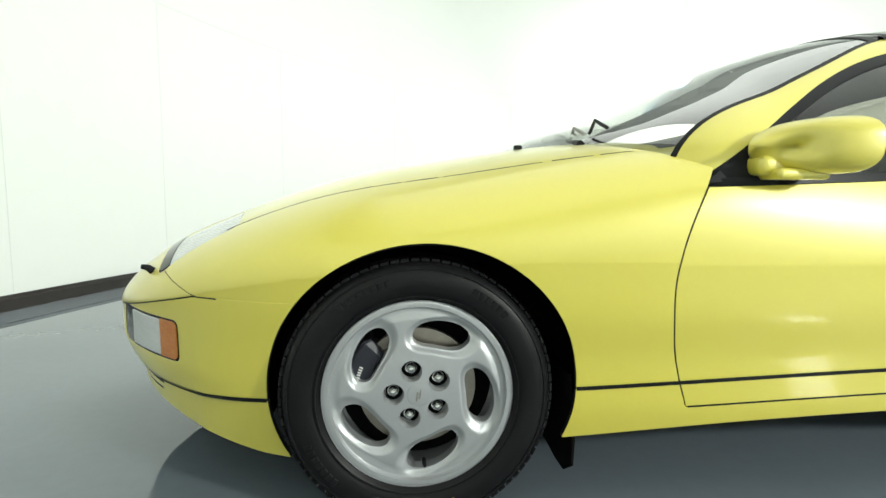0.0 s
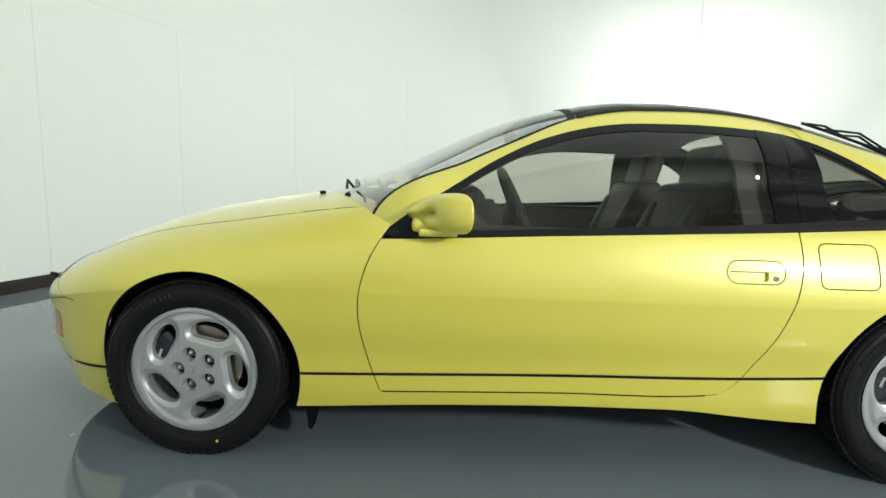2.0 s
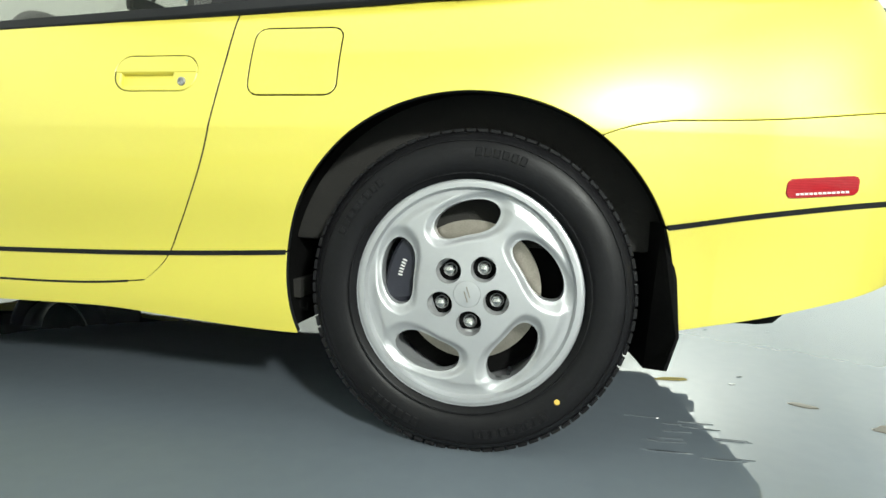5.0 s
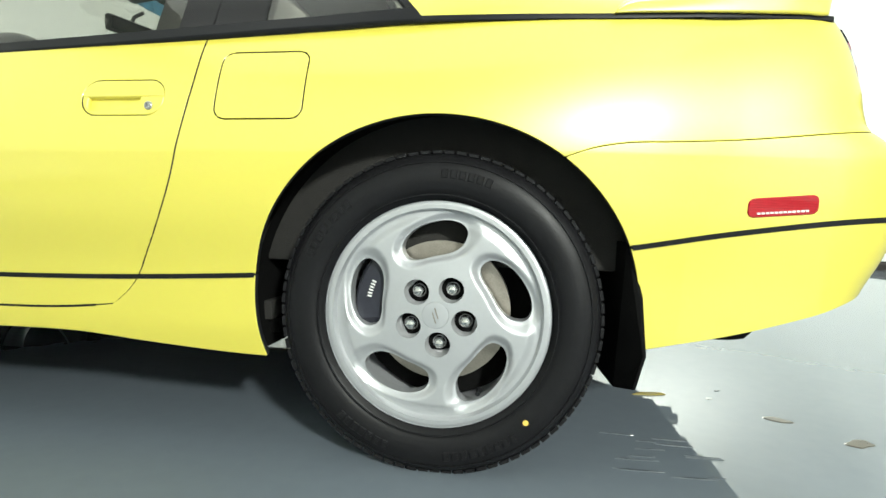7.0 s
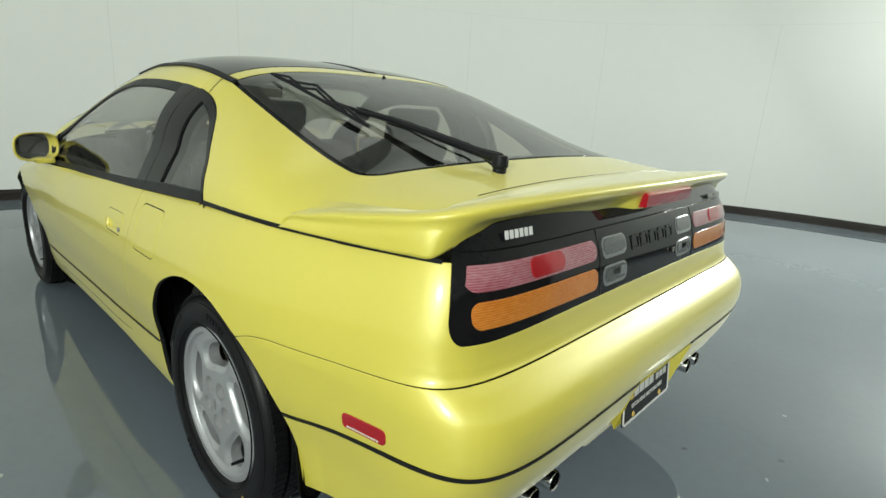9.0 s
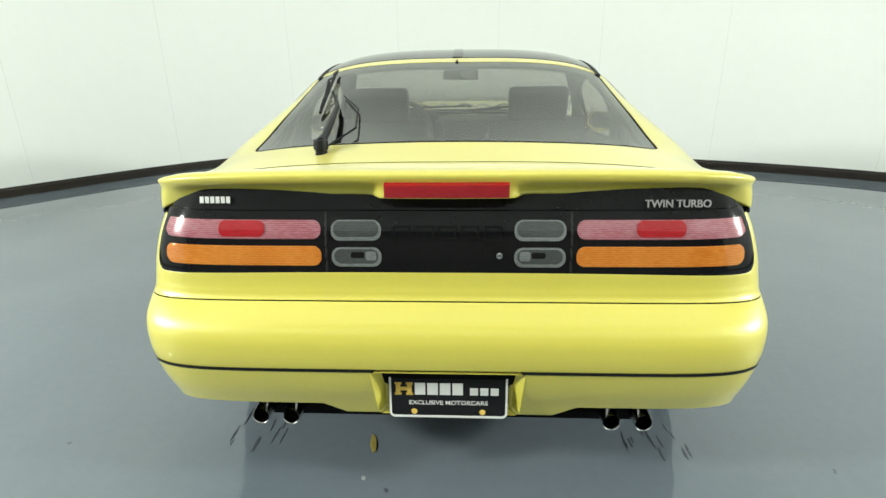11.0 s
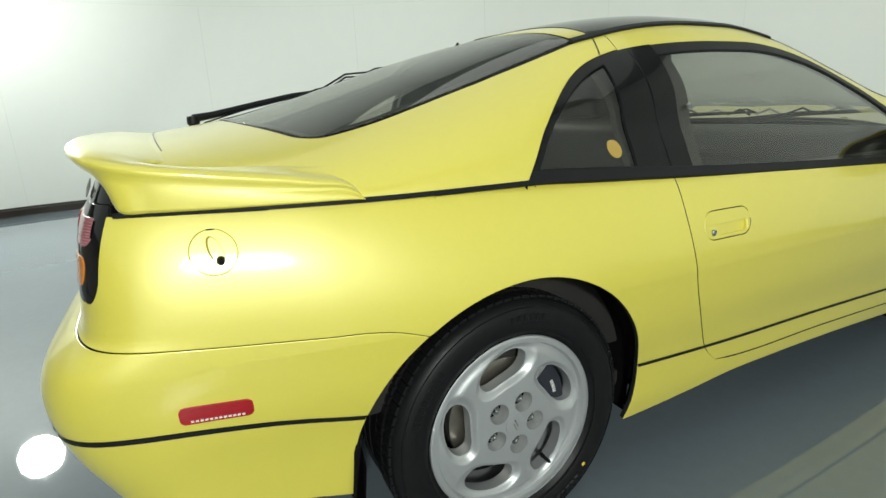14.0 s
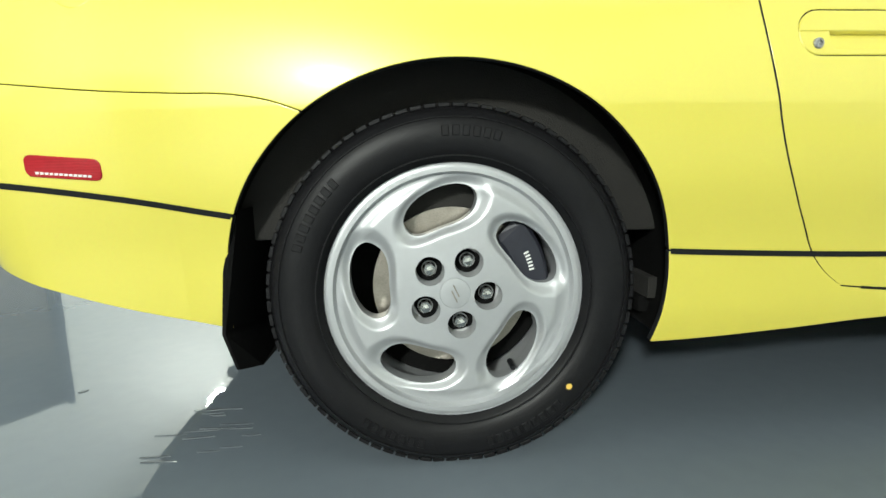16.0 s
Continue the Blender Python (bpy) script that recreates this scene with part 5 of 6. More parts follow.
def spoiler():
    vs, fs, rows = [], [], []
    steps = 90
    for i in range(-steps, steps + 1):
        t = 1 - abs(i) / steps
        sg = -1.0 if i < 0 else 1.0
        x, y, zt = float(sp_x(t)), float(sp_y(t)), float(sp_z(t))
        d = np.array([float(sp_x(t + 0.004) - sp_x(t - 0.004)), float(sp_y(t + 0.004) - sp_y(t - 0.004))])
        if t > 0.995:
            d = np.array([0.0, -1.0])
        d = d / np.linalg.norm(d)
        o = np.array([-d[1], d[0]])
        o = o if o @ np.array([x - 1.2, y]) > 0 else -o
        w = float(sp_w(t))
        bx, by, zb = float(lo_x(t)), float(lo_y(t)), float(lo_z(t))
        # a low pod over the brake lamp
        if abs(y) < 0.19 and t > 0.8:
            bx += 0.045 * np.clip((0.19 - abs(y)) / 0.03, 0, 1)
        b = (x - bx) * o[0] + (y - by) * o[1]
        sl = (x - bx) * d[0] + (y - by) * d[1]
        h = zt - zb
        lip = min(0.026, h * 0.5)
        qx, qy = x - o[0] * w, y - o[1] * w
        zd = deck_z(qx, qy) - 0.002
        sec = [(-b - 0.05, zb + 0.006, sl), (-b, zb, sl)]
        for v in (0.12, 0.3, 0.5, 0.7, 0.86, 1.0):
            f = v ** 2.3
            sec.append((-b + (b - 0.003 - 0.007 * float(np.clip((t - 0.42) / 0.12, 0, 1))) * f, zb + (h - lip) * v, sl * (1 - v)))
        sec += [(-0.003, zt - lip * 0.6, 0), (0.0, zt - lip * 0.32, 0), (-0.003, zt - 0.004, 0), (-0.013, zt + 0.0005, 0), (-0.035, zt + 0.0015, 0)]
        for k in (0.35, 0.6, 0.85, 1.0):
            u = -0.035 - (w - 0.035) * k
            f = k * k * (3 - 2 * k)
            sec.append((u, (zt + 0.0015) * (1 - f) + zd * f, 0))
        rows.append([len(vs) + k for k in range(len(sec))])
        vs += [(x + o[0] * a - d[0] * c, sg * (y + o[1] * a - d[1] * c), z) for a, z, c in sec]
    for p, q in zip(rows, rows[1:]):
        for k in range(len(p) - 1):
            fs.append([p[k], p[k + 1], q[k + 1], q[k]])
    ob = link_mesh("spoiler", vs, fs, PAINT, car, "yellow rear spoiler lip")
    bm = bmesh.new(); bm.from_mesh(ob.data); bmesh.ops.remove_doubles(bm, verts=bm.verts, dist=1e-5); bmesh.ops.recalc_face_normals(bm, faces=bm.faces); bm.to_mesh(ob.data); bm.free()
    ob.data.polygons.foreach_set("use_smooth", [True] * len(ob.data.polygons))
    return ob


spoil = spoiler()
jt = []
for k in range(-30, 31):
    t = 1 - 0.30 * abs(k) / 30
    sg = -1.0 if k < 0 else 1.0
    jx, jy = float(sp_x(t)) - float(sp_w(t)) * 0.98, float(sp_y(t)) * 0.97
    jt.append((jx, sg * jy, deck_z(jx, jy) - 0.0004))
part("spoiler_joint", bm_tube(jt, 0.0016, 6), BLACK_TRIM, spoil)
# high brake lamp in the spoiler
bl = bmesh.new()
for k in range(24):
    y0, y1 = -0.147 + 0.294 * k / 24, -0.147 + 0.294 * (k + 1) / 24
    xa, xb = 2.053 - 0.10 * y0 * y0, 2.053 - 0.10 * y1 * y1
    ps = [(xa - 0.02, y0, 0.942), (xa - 0.002, y0, 0.9435), (xa, y0, 0.947), (xa + 0.001, y0, 0.974), (xa - 0.012, y0, 0.981)]
    qs = [(xb - 0.02, y1, 0.942), (xb - 0.002, y1, 0.9435), (xb, y1, 0.947), (xb + 0.001, y1, 0.974), (xb - 0.012, y1, 0.981)]
    a = [bl.verts.new(p) for p in ps]; b = [bl.verts.new(p) for p in qs]
    for j in range(4):
        bl.faces.new((a[j], a[j + 1], b[j + 1], b[j]))
    if k == 0:
        bl.faces.new(a)
    if k == 23:
        bl.faces.new(b[::-1])
bmesh.ops.remove_doubles(bl, verts=bl.verts, dist=1e-5)
part("brake_lamp", bl, LENS_RED, car, "red high-level brake lamp", smooth=True)

# plate recess and plate
rec = bmesh.new()
oy0, oy1, iy = 0.187, 0.195, 0.164
zb0, zt0, xb0 = 0.356, 0.511, 2.062
o = [(2.072, -oy0, zb0), (2.072, oy0, zb0), (2.120, oy1, zt0), (2.120, -oy1, zt0)]
n = [(xb0 - 0.012, -iy, zb0 + 0.014), (xb0 - 0.012, iy, zb0 + 0.014), (xb0 + 0.006, iy, zt0), (xb0 + 0.006, -iy, zt0)]
ov = [rec.verts.new(p) for p in o]; nv_ = [rec.verts.new(p) for p in n]
for i in range(4):
    rec.faces.new((ov[i], ov[(i + 1) % 4], nv_[(i + 1) % 4], nv_[i]))
rec.faces.new(nv_)
bmesh.ops.bevel(rec, geom=[e for e in rec.edges], offset=0.006, segments=3, affect="EDGES")
part("plate_recess", rec, PAINT, car, "yellow number plate recess", smooth=True)
plate = part("plate", bm_box(-0.1555, 0.1555, -0.078, 0.078, -0.004, 0.0, 0.0015), BLACK_TRIM, car, "black dealer plate with white edge")
PLATE = Matrix.Translation((2.076, 0.0, 0.433)) @ Matrix.Rotation(radians(90), 4, "Z") @ Matrix.Rotation(radians(90 - 6), 4, "X")
plate.matrix_local = PLATE


def rounded_frame(w, h, r, t, z0, z1):
    """A flat rounded frame as a ring of quads."""
    bm = bmesh.new()
    loops = []
    for ww, hh, rr in ((w, h, r), (w - t, h - t, max(r - t, 0.002))):
        pts = []
        for cx, cy, a0 in ((1, 1, 0), (-1, 1, 90), (-1, -1, 180), (1, -1, 270)):
            for k in range(7):
                a = radians(a0 + 15 * k)
                pts.append((cx * (ww - rr) + rr * math.cos(a), cy * (hh - rr) + rr * math.sin(a)))
        loops.append(pts)
    m = len(loops[0])
    v = [[bm.verts.new((*p, z)) for p in lp] for lp in loops for z in (z0, z1)]
    for i in range(m):
        j = (i + 1) % m
        bm.faces.new((v[1][i], v[1][j], v[3][j], v[3][i]))
        bm.faces.new((v[0][i], v[0][j], v[1][j], v[1][i]))
        bm.faces.new((v[2][i], v[3][i], v[3][j], v[2][j]))
    return bm


part("plate_frame", rounded_frame(0.1555, 0.078, 0.014, 0.0055, 0.0, 0.0022), WHITE_PLASTIC, plate, "white plate edge")
g = bmesh.new()
for q in ((-0.138, -0.126, -0.014, 0.022), (-0.108, -0.096, -0.014, 0.022), (-0.126, -0.108, -0.001, 0.009), (-0.141, -0.123, -0.014, -0.008), (-0.111, -0.093, -0.014, -0.008), (-0.141, -0.123, 0.016, 0.022), (-0.111, -0.093, 0.016, 0.022)):
    bm_box(q[0], q[1], q[2], q[3], 0.0002, 0.0014, bm=g)
part("emblem", g, GOLD, plate, "gold block emblem")
for k in range(4):
    part("lettering_bar", bm_box(-0.088 + k * 0.033, -0.060 + k * 0.033, -0.013, 0.021, 0.0002, 0.0012, 0.0005, 1), WHITE_PLASTIC, plate)
for k in range(3):
    part("lettering_bar", bm_box(0.057 + k * 0.027, 0.078 + k * 0.027, -0.013, 0.008, 0.0002, 0.0012, 0.0005, 1), WHITE_PLASTIC, plate)
flat_text("lettering", "EXCLUSIVE MOTORCARS", 0.0165, WHITE_PLASTIC, plate, Matrix.Translation((0, -0.036, 0.0008)), "small white lettering", 0.0004, 1.12)
for sx in (-0.09, 0.09):
    for sy in (-0.062, 0.047):
        part("bolt", bm_lathe([(0.008, 0), (0.007, 0.002), (0, 0.003)], 16, Matrix.Translation((sx, sy, 0.0)) @ Matrix.Rotation(radians(90), 4, "X")), GOLD if sy < 0 else CHROME, plate)
# twin exhaust tips
for side in (-1, 1):
    for yy in (0.437, 0.522):
        tip = part("exhaust_tip", bm_lathe([(0.021, 0.06), (0.0245, 0.05), (0.0245, -0.118), (0.0235, -0.120), (0.0215, -0.118), (0.0205, -0.10), (0.0205, 0.055)], 32, pose(1.937, side * yy, 0.326, 0, 0, 90)), CHROME, car, "chrome twin exhaust tip", smooth=True)
        part("bore", bm_lathe([(0.0203, -0.07), (0.0, -0.069)], 24, pose(1.937, side * yy, 0.326, 0, 0, 90)), BLACK_MATT, tip)
    part("tailpipe", bm_tube([(1.6, side * 0.42, 0.345), (1.90, side * 0.48, 0.33)], 0.035, 14), BLACK_MATT, car, smooth=True)
    part("tow_eye", bm_tube([(2.0, side * 0.335, 0.385), (2.035, side * 0.335, 0.36), (2.0, side * 0.335, 0.345)], 0.011, 8), BLACK_MATT, car, smooth=True)
# side reflectors on the rear bumper
for side in (1.0, -1.0):
    rf = sheet("side_reflector", hull, grid(1.1, 1.6, 0.004), grid(0.50, 0.56, 0.003), [lambda x, y, z: -rrect(x, z - 0.08 * (x - 1.838), 1.783, 1.900, 0.518, 0.549, 0.009)], LENS_RED, car, "red side reflector", side=side, offset=0.0035, flange=0.006)
    for k in range(12):
        x = 1.80 + 0.0075 * k
        yy = float(side_w(x, 0.519) * (1 - max(0, (x - XR0) / (float(tail_x(0.519)) - XR0)) ** NR) ** (1 / NR))
        part("lettering_bar", bm_box(x - 0.0028, x + 0.0022, side * (yy + 0.0030), side * (yy + 0.0050), 0.521 + 0.08 * (x - 1.838), 0.5245 + 0.08 * (x - 1.838)), WHITE_PLASTIC, rf)

# ---------------------------------------------------------------- handles, mirrors, wipers, lamps
KEY = material("lock_metal", (0.42, 0.42, 0.42), 0.3, metal=0.9)
for side in (1.0, -1.0):
    h_in = lambda x, z, g=0.0: -rrect(x, z, 0.509 + g, 0.692 - g, 0.683 + g, 0.760 - g, 0.036 - g)
    handle = sheet("door_handle", hull, grid(0.64, 0.74, 0.0018), grid(0.67, 0.77, 0.004), [
        lambda x, y, z: h_in(x, z, 0.0055),
        lambda x, y, z: rrect(x, z, 0.522, 0.640, 0.6935, 0.740, 0.012),
        lambda x, y, z: 0.7225 - z,
    ], PAINT, car, "yellow flush door handle", side=side, offset=-0.001, seal=False)
    sheet("flap", hull, grid(0.64, 0.74, 0.0018), grid(0.67, 0.77, 0.004), [
        lambda x, y, z: h_in(x, z, 0.0055),
        lambda x, y, z: z - 0.7250,
    ], PAINT, handle, "yellow pull flap", side=side, offset=0.001, seal=False)
    sheet("pocket", hull, grid(0.64, 0.74, 0.002), grid(0.67, 0.77, 0.004), [lambda x, y, z: -rrect(x, z, 0.514, 0.646, 0.684, 0.730, 0.015)], PAINT, handle, "recessed grip pocket", side=side, offset=-0.013, flange=0.0)
    kx, kz = 0.660, 0.704
    yk = float(side_w(kx, kz))
    part("key_lock", bm_lathe([(0.0085, 0.006), (0.0085, -0.0015), (0.007, -0.003), (0.0045, -0.003), (0.004, -0.001), (0.0, -0.001)], 20, pose(kx, side * yk, kz, 0, 0, 0 if side < 0 else 180)), KEY, handle, "round key lock", smooth=True)
for side in (1.0, -1.0):
    sheet("handle_gasket", hull, grid(0.63, 0.75, 0.0025), grid(0.67, 0.775, 0.004), [
        lambda x, y, z: 0.008 - np.abs(rrect(x, z, 0.509, 0.692, 0.683, 0.760, 0.036))], BLACK_TRIM, car, side=side, offset=-0.0045, flange=0)
# aerial pod in the right rear quarter
pod = sheet("aerial_cover", hull, grid(1.2, 1.6, 0.002), grid(0.76, 0.85, 0.004), [
    lambda x, y, z: 0.0366 - np.hypot(x - 1.806, z - 0.814),
    lambda x, y, z: np.hypot((x - 1.803 - 0.25 * (z - 0.816)) / 0.0125, (z - 0.816) / 0.026) * 0.0125 - 0.0125,
], PAINT, car, "round yellow aerial cover with a slot", side=1.0, offset=-0.0005, seal=False)
sheet("slot", hull, grid(1.2, 1.6, 0.002), grid(0.76, 0.85, 0.004), [lambda x, y, z: 0.033 - np.hypot((x - 1.803), (z - 0.816))], PAINT, pod, "yellow slot", side=1.0, offset=-0.013, flange=0.0)
yk = float(side_w(1.795, 0.79))
part("aerial_tip", bm_lathe([(0.0, -0.012), (0.005, -0.011), (0.0075, -0.006), (0.0075, 0.006), (0.0, 0.008)], 16, pose(1.796, 0.806, 0.797, 0, 0, 180)), BLACK_GLOSS, pod, "black aerial tip", smooth=True)


def mirror(side):
    """Door mirror: a rounded shell with the glass in its rear face, on a short foot."""
    xs = np.linspace(0, 1, 22)
    rings, vs, fs = [], [], []
    n = 36
    for u in xs:
        k = (1 - (1 - u) ** 2.4) ** (1 / 2.0)
        x = -0.448 + 0.118 * u
        for j in range(n):
            a = 2 * math.pi * j / n
            c, s = ray_unit(math.cos(a), math.sin(a), 3.0)
            c, s = math.copysign(c, math.cos(a)), math.copysign(s, math.sin(a))
            yc, zc = 0.925 + 0.012 * u, 0.878 + 0.004 * u
            vs.append((x + 0.045 * c, yc - 0.004 + 0.092 * k * c * (1 - 0.03 * u), zc + 0.062 * k * s))
        rings.append(range(len(vs) - n, len(vs)))
    # turned-in rim at the back
    for push, shrink in ((0.003, 0.95), (-0.004, 0.90), (-0.022, 0.86)):
        last = rings[21]
        cx, cy, cz = -0.330, 0.933, 0.882
        base = [vs[i] for i in last]
        for p in base:
            vs.append((p[0] + push, cy + (p[1] - cy) * shrink, cz + (p[2] - cz) * shrink))
        rings.append(range(len(vs) - n, len(vs)))
    for p, q in zip(rings, rings[1:]):
        for j in range(n):
            fs.append([p[j], p[(j + 1) % n], q[(j + 1) % n], q[j]])
    fs.append(list(rings[0]))
    vs = [(x, side * y, z) for x, y, z in vs]
    shell = link_mesh("door_mirror", vs, fs, PAINT, car, "yellow door mirror shell")
    bm = bmesh.new(); bm.from_mesh(shell.data); bmesh.ops.recalc_face_normals(bm, faces=bm.faces); bm.to_mesh(shell.data); bm.free()
    shell.data.polygons.foreach_set("use_smooth", [True] * len(shell.data.polygons))
    back = [vs[i] for i in rings[-1]]
    gl = bmesh.new()
    gl.faces.new([gl.verts.new(p) for p in back])
    part("mirror_glass", gl, MIRROR, shell, "mirror glass")
    ft = bmesh.new()
    bm_box(-0.475, -0.40, 0.845, 0.92, 0.818, 0.862, 0.018, 3, bm=ft)
    bm_box(-0.45, -0.33, 0.87, 0.945, 0.808, 0.832, 0.010, 3, bm=ft)
    if side < 0:
        ft.transform(Matrix.Scale(-1, 4, (0, 1, 0)))
    part("mirror_foot", ft, PAINT, shell, "yellow mirror foot", smooth=True)
    sail = bmesh.new()
    tri = [(-0.575, 0.868, 0.800), (-0.385, 0.874, 0.815), (-0.385, 0.838, 0.935)]
    a = [sail.verts.new((x, side * y, z)) for x, y, z in tri]; b = [sail.verts.new((x, side * (y - 0.02), z)) for x, y, z in tri]
    sail.faces.new(a); sail.faces.new(b[::-1])
    for i in range(3):
        sail.faces.new((a[i], a[(i + 1) % 3], b[(i + 1) % 3], b[i]))
    part("mirror_sail", sail, BLACK_TRIM, shell, "black triangular mirror mount")


MIRROR = material("mirror", (0.85, 0.86, 0.86), 0.015, metal=1.0, var=0.0)
mirror(1.0); mirror(-1.0)
# front side lamps: white ahead, amber behind, in a dark surround
for side in (1.0, -1.0):
    fl_ = lambda x, y, z, g: -rrect(x, z, -2.08 + g, -1.810 - g, 0.354 + g, 0.456 - g, 0.013)
    S_F = np.linspace(-0.95, -0.35, 130)
    mk_ = sheet("side_lamp", hull, S_F, grid(0.34, 0.47, 0.005), [lambda x, y, z: fl_(x, y, z, 0.0), lambda x, y, z: np.abs(y) - 0.3], BLACK_GLOSS, car, "dark lamp surround", side=side, offset=-0.002)
    sheet("white_lens", hull, S_F, grid(0.34, 0.47, 0.005), [lambda x, y, z: fl_(x, y, z, 0.006), lambda x, y, z: -1.872 - x, lambda x, y, z: x + 1.995], LENS_WHITE, mk_, "white lamp lens", side=side, offset=0.0012, flange=0.003)
    sheet("amber_lens", hull, S_F, grid(0.34, 0.47, 0.005), [lambda x, y, z: fl_(x, y, z, 0.004), lambda x, y, z: x + 1.870], LENS_AMBER, mk_, "amber lamp lens", side=side, offset=0.0014, flange=0.003)
    sheet("vent_liner", hull, np.linspace(-0.95, -0.2, 80), grid(0.22, 0.27, 0.01), [lambda x, y, z: -1.88 - x], BLACK_MATT, car, side=side, offset=-0.022, flange=0)
# washer jets, bumper stops and the roof stud
for yy in (-0.39, 0.39):
    part("washer_jet", bm_box(-0.012, 0.012, -0.010, 0.010, -0.004, 0.010, 0.004, 2, Matrix.Translation((-0.894, yy, 0.915))), BLACK_TRIM, car, smooth=True)
    q = bm_tube([(-1.915, yy * 1.41, 0.560), (-1.932, yy * 1.41, 0.572), (-1.945, yy * 1.43, 0.576)], [0.011, 0.009, 0.006], 10)
    part("nose_peg", q, BLACK_TRIM, car, smooth=True)
st = bm_box(-0.007, 0.007, -0.007, 0.007, -0.005, 0.014, 0.003, 2)
bm_box(-0.005, 0.005, -0.013, 0.013, -0.004, 0.005, 0.002, 1, bm=st)
bm_tube([(0, 0, 0.012), (0, 0, 0.020)], [0.006, 0.003], 8, st)
st.transform(Matrix.Translation((0.882, 0.0, 1.240)))
part("roof_stud", st, BLACK_TRIM, car, "small black stud above the rear window", smooth=True)


def on_glass(x, y, up=0.0):
    return (x, y, deck_z(x, y) + up)


# rear wiper: pivot, arm, blade
wip = part("rear_wiper", bm_lathe([(0.0, -0.046), (0.019, -0.044), (0.021, -0.034), (0.021, -0.018), (0.017, -0.014), (0.017, -0.004), (0.022, -0.002), (0.022, 0.012)], 24, Matrix.Translation((1.765, -0.368, 1.0)) @ Matrix.Rotation(radians(-90), 4, "X")), BLACK_TRIM, car, "black rear wiper parked across the window", smooth=True)
part("arm", bm_tube([(1.765, -0.368, 1.036), (1.70, -0.372, 1.046), (1.56, -0.385, 1.075), (1.40, -0.402, 1.108), (1.30, -0.428, 1.122), (1.19, -0.468, 1.148)], [0.015, 0.012, 0.011, 0.009, 0.006, 0.005], 8), BLACK_TRIM, wip, smooth=True)
bl0, bl1 = Vector(on_glass(0.93, -0.505, 0.016)), Vector(on_glass(1.38, -0.47, 0.020))
bd = bmesh.new()
bl_pts = []
for k in range(13):
    a = bl0.lerp(bl1, k / 12)
    bl_pts.append((a.x, a.y, deck_z(a.x, a.y) + 0.014))
bm_tube(bl_pts, 0.0055, 6, bd)
part("blade", bd, BLACK_TRIM, wip)
for f0, f1, hgt in ((0.05, 0.35, 0.016), (0.35, 0.65, 0.022), (0.65, 0.95, 0.016), (0.2, 0.8, 0.034)):
    a, m_, b = bl0.lerp(bl1, f0), bl0.lerp(bl1, (f0 + f1) / 2), bl0.lerp(bl1, f1)
    pts = []
    for p, u in ((a, 0.004), (m_, hgt), (b, 0.004)):
        pts.append((p.x, p.y, deck_z(p.x, p.y) + 0.014 + u))
    part("bridge", bm_tube(pts, 0.0042, 6), BLACK_TRIM, wip)
part("wiper_hose", bm_tube([(1.73, -0.36, 1.02), (1.60, -0.30, 1.058), (1.40, -0.33, 1.10), (1.25, -0.41, 1.135)], 0.003, 6), BLACK_TRIM, wip)
# front wipers on the cowl
for y0, y1, xo in ((-0.62, 0.02, 0.045), (0.0, 0.60, 0.06)):
    wp = part("front_wiper", bm_tube([(-0.80 + xo, y0 * 0.9, 0.915), (-0.80 + xo, (y0 + y1) / 2, 0.945), (-0.80 + xo, y1, 0.955)], [0.011, 0.008, 0.005], 8), BLACK_TRIM, car, "black front wiper parked on the cowl", smooth=True)
    part("blade", bm_tube([(-0.77 + xo, y0 * 0.75, 0.925), (-0.775 + xo, (y0 + y1) / 2, 0.952), (-0.775 + xo, y1 + 0.05, 0.957)], 0.007, 6), BLACK_TRIM, wp)
    for k in range(5):
        f = k / 4
        yy = y0 + (y1 - y0) * f
        part("bridge", bm_tube([(-0.775 + xo, yy - 0.06, 0.945 + 0.01 * f), (-0.785 + xo, yy, 0.972), (-0.775 + xo, yy + 0.06, 0.945 + 0.01 * f)], 0.005, 6), GREY_LETTER if k % 2 else BLACK_TRIM, wp)
# small fittings on the pillars, a sticker in the right quarter window
for side in (-1, 1):
    part("pillar_stud", bm_lathe([(0.008, 0.002), (0.007, -0.003), (0.0, -0.004)], 14, pose(0.635, side * 0.787, 1.015, 12 * side, 0, 0 if side < 0 else 180)), KEY, car, smooth=True)
sheet("window_sticker", cabin, grid(0.8, 0.95, 0.004), grid(0.7, 1.0, 0.006), [lambda x, y, z: 0.021 - np.hypot(x - 0.905, (z - 0.930) * 1.0)], GOLD, car, "round faded gold window sticker", side=1.0, offset=-0.010, flange=0)

# ---------------------------------------------------------------- inside the car
def bm_cushion(pts, w, bm=None, r=0.035):
    """A padded slab: a side outline in x and z, given a width, with soft edges."""
    own = bmesh.new()
    a = [own.verts.new((x, -w / 2, z)) for x, z in pts]; b = [own.verts.new((x, w / 2, z)) for x, z in pts]
    own.faces.new(a); own.faces.new(b[::-1])
    for i in range(len(pts)):
        own.faces.new((a[i], a[(i + 1) % len(pts)], b[(i + 1) % len(pts)], b[i]))
    bmesh.ops.recalc_face_normals(own, faces=own.faces)
    bmesh.ops.bevel(own, geom=own.edges[:], offset=r, segments=4, profile=0.6, affect="EDGES", clamp_overlap=True)
    if bm is None:
        return own
    return merge_bm(bm, own)


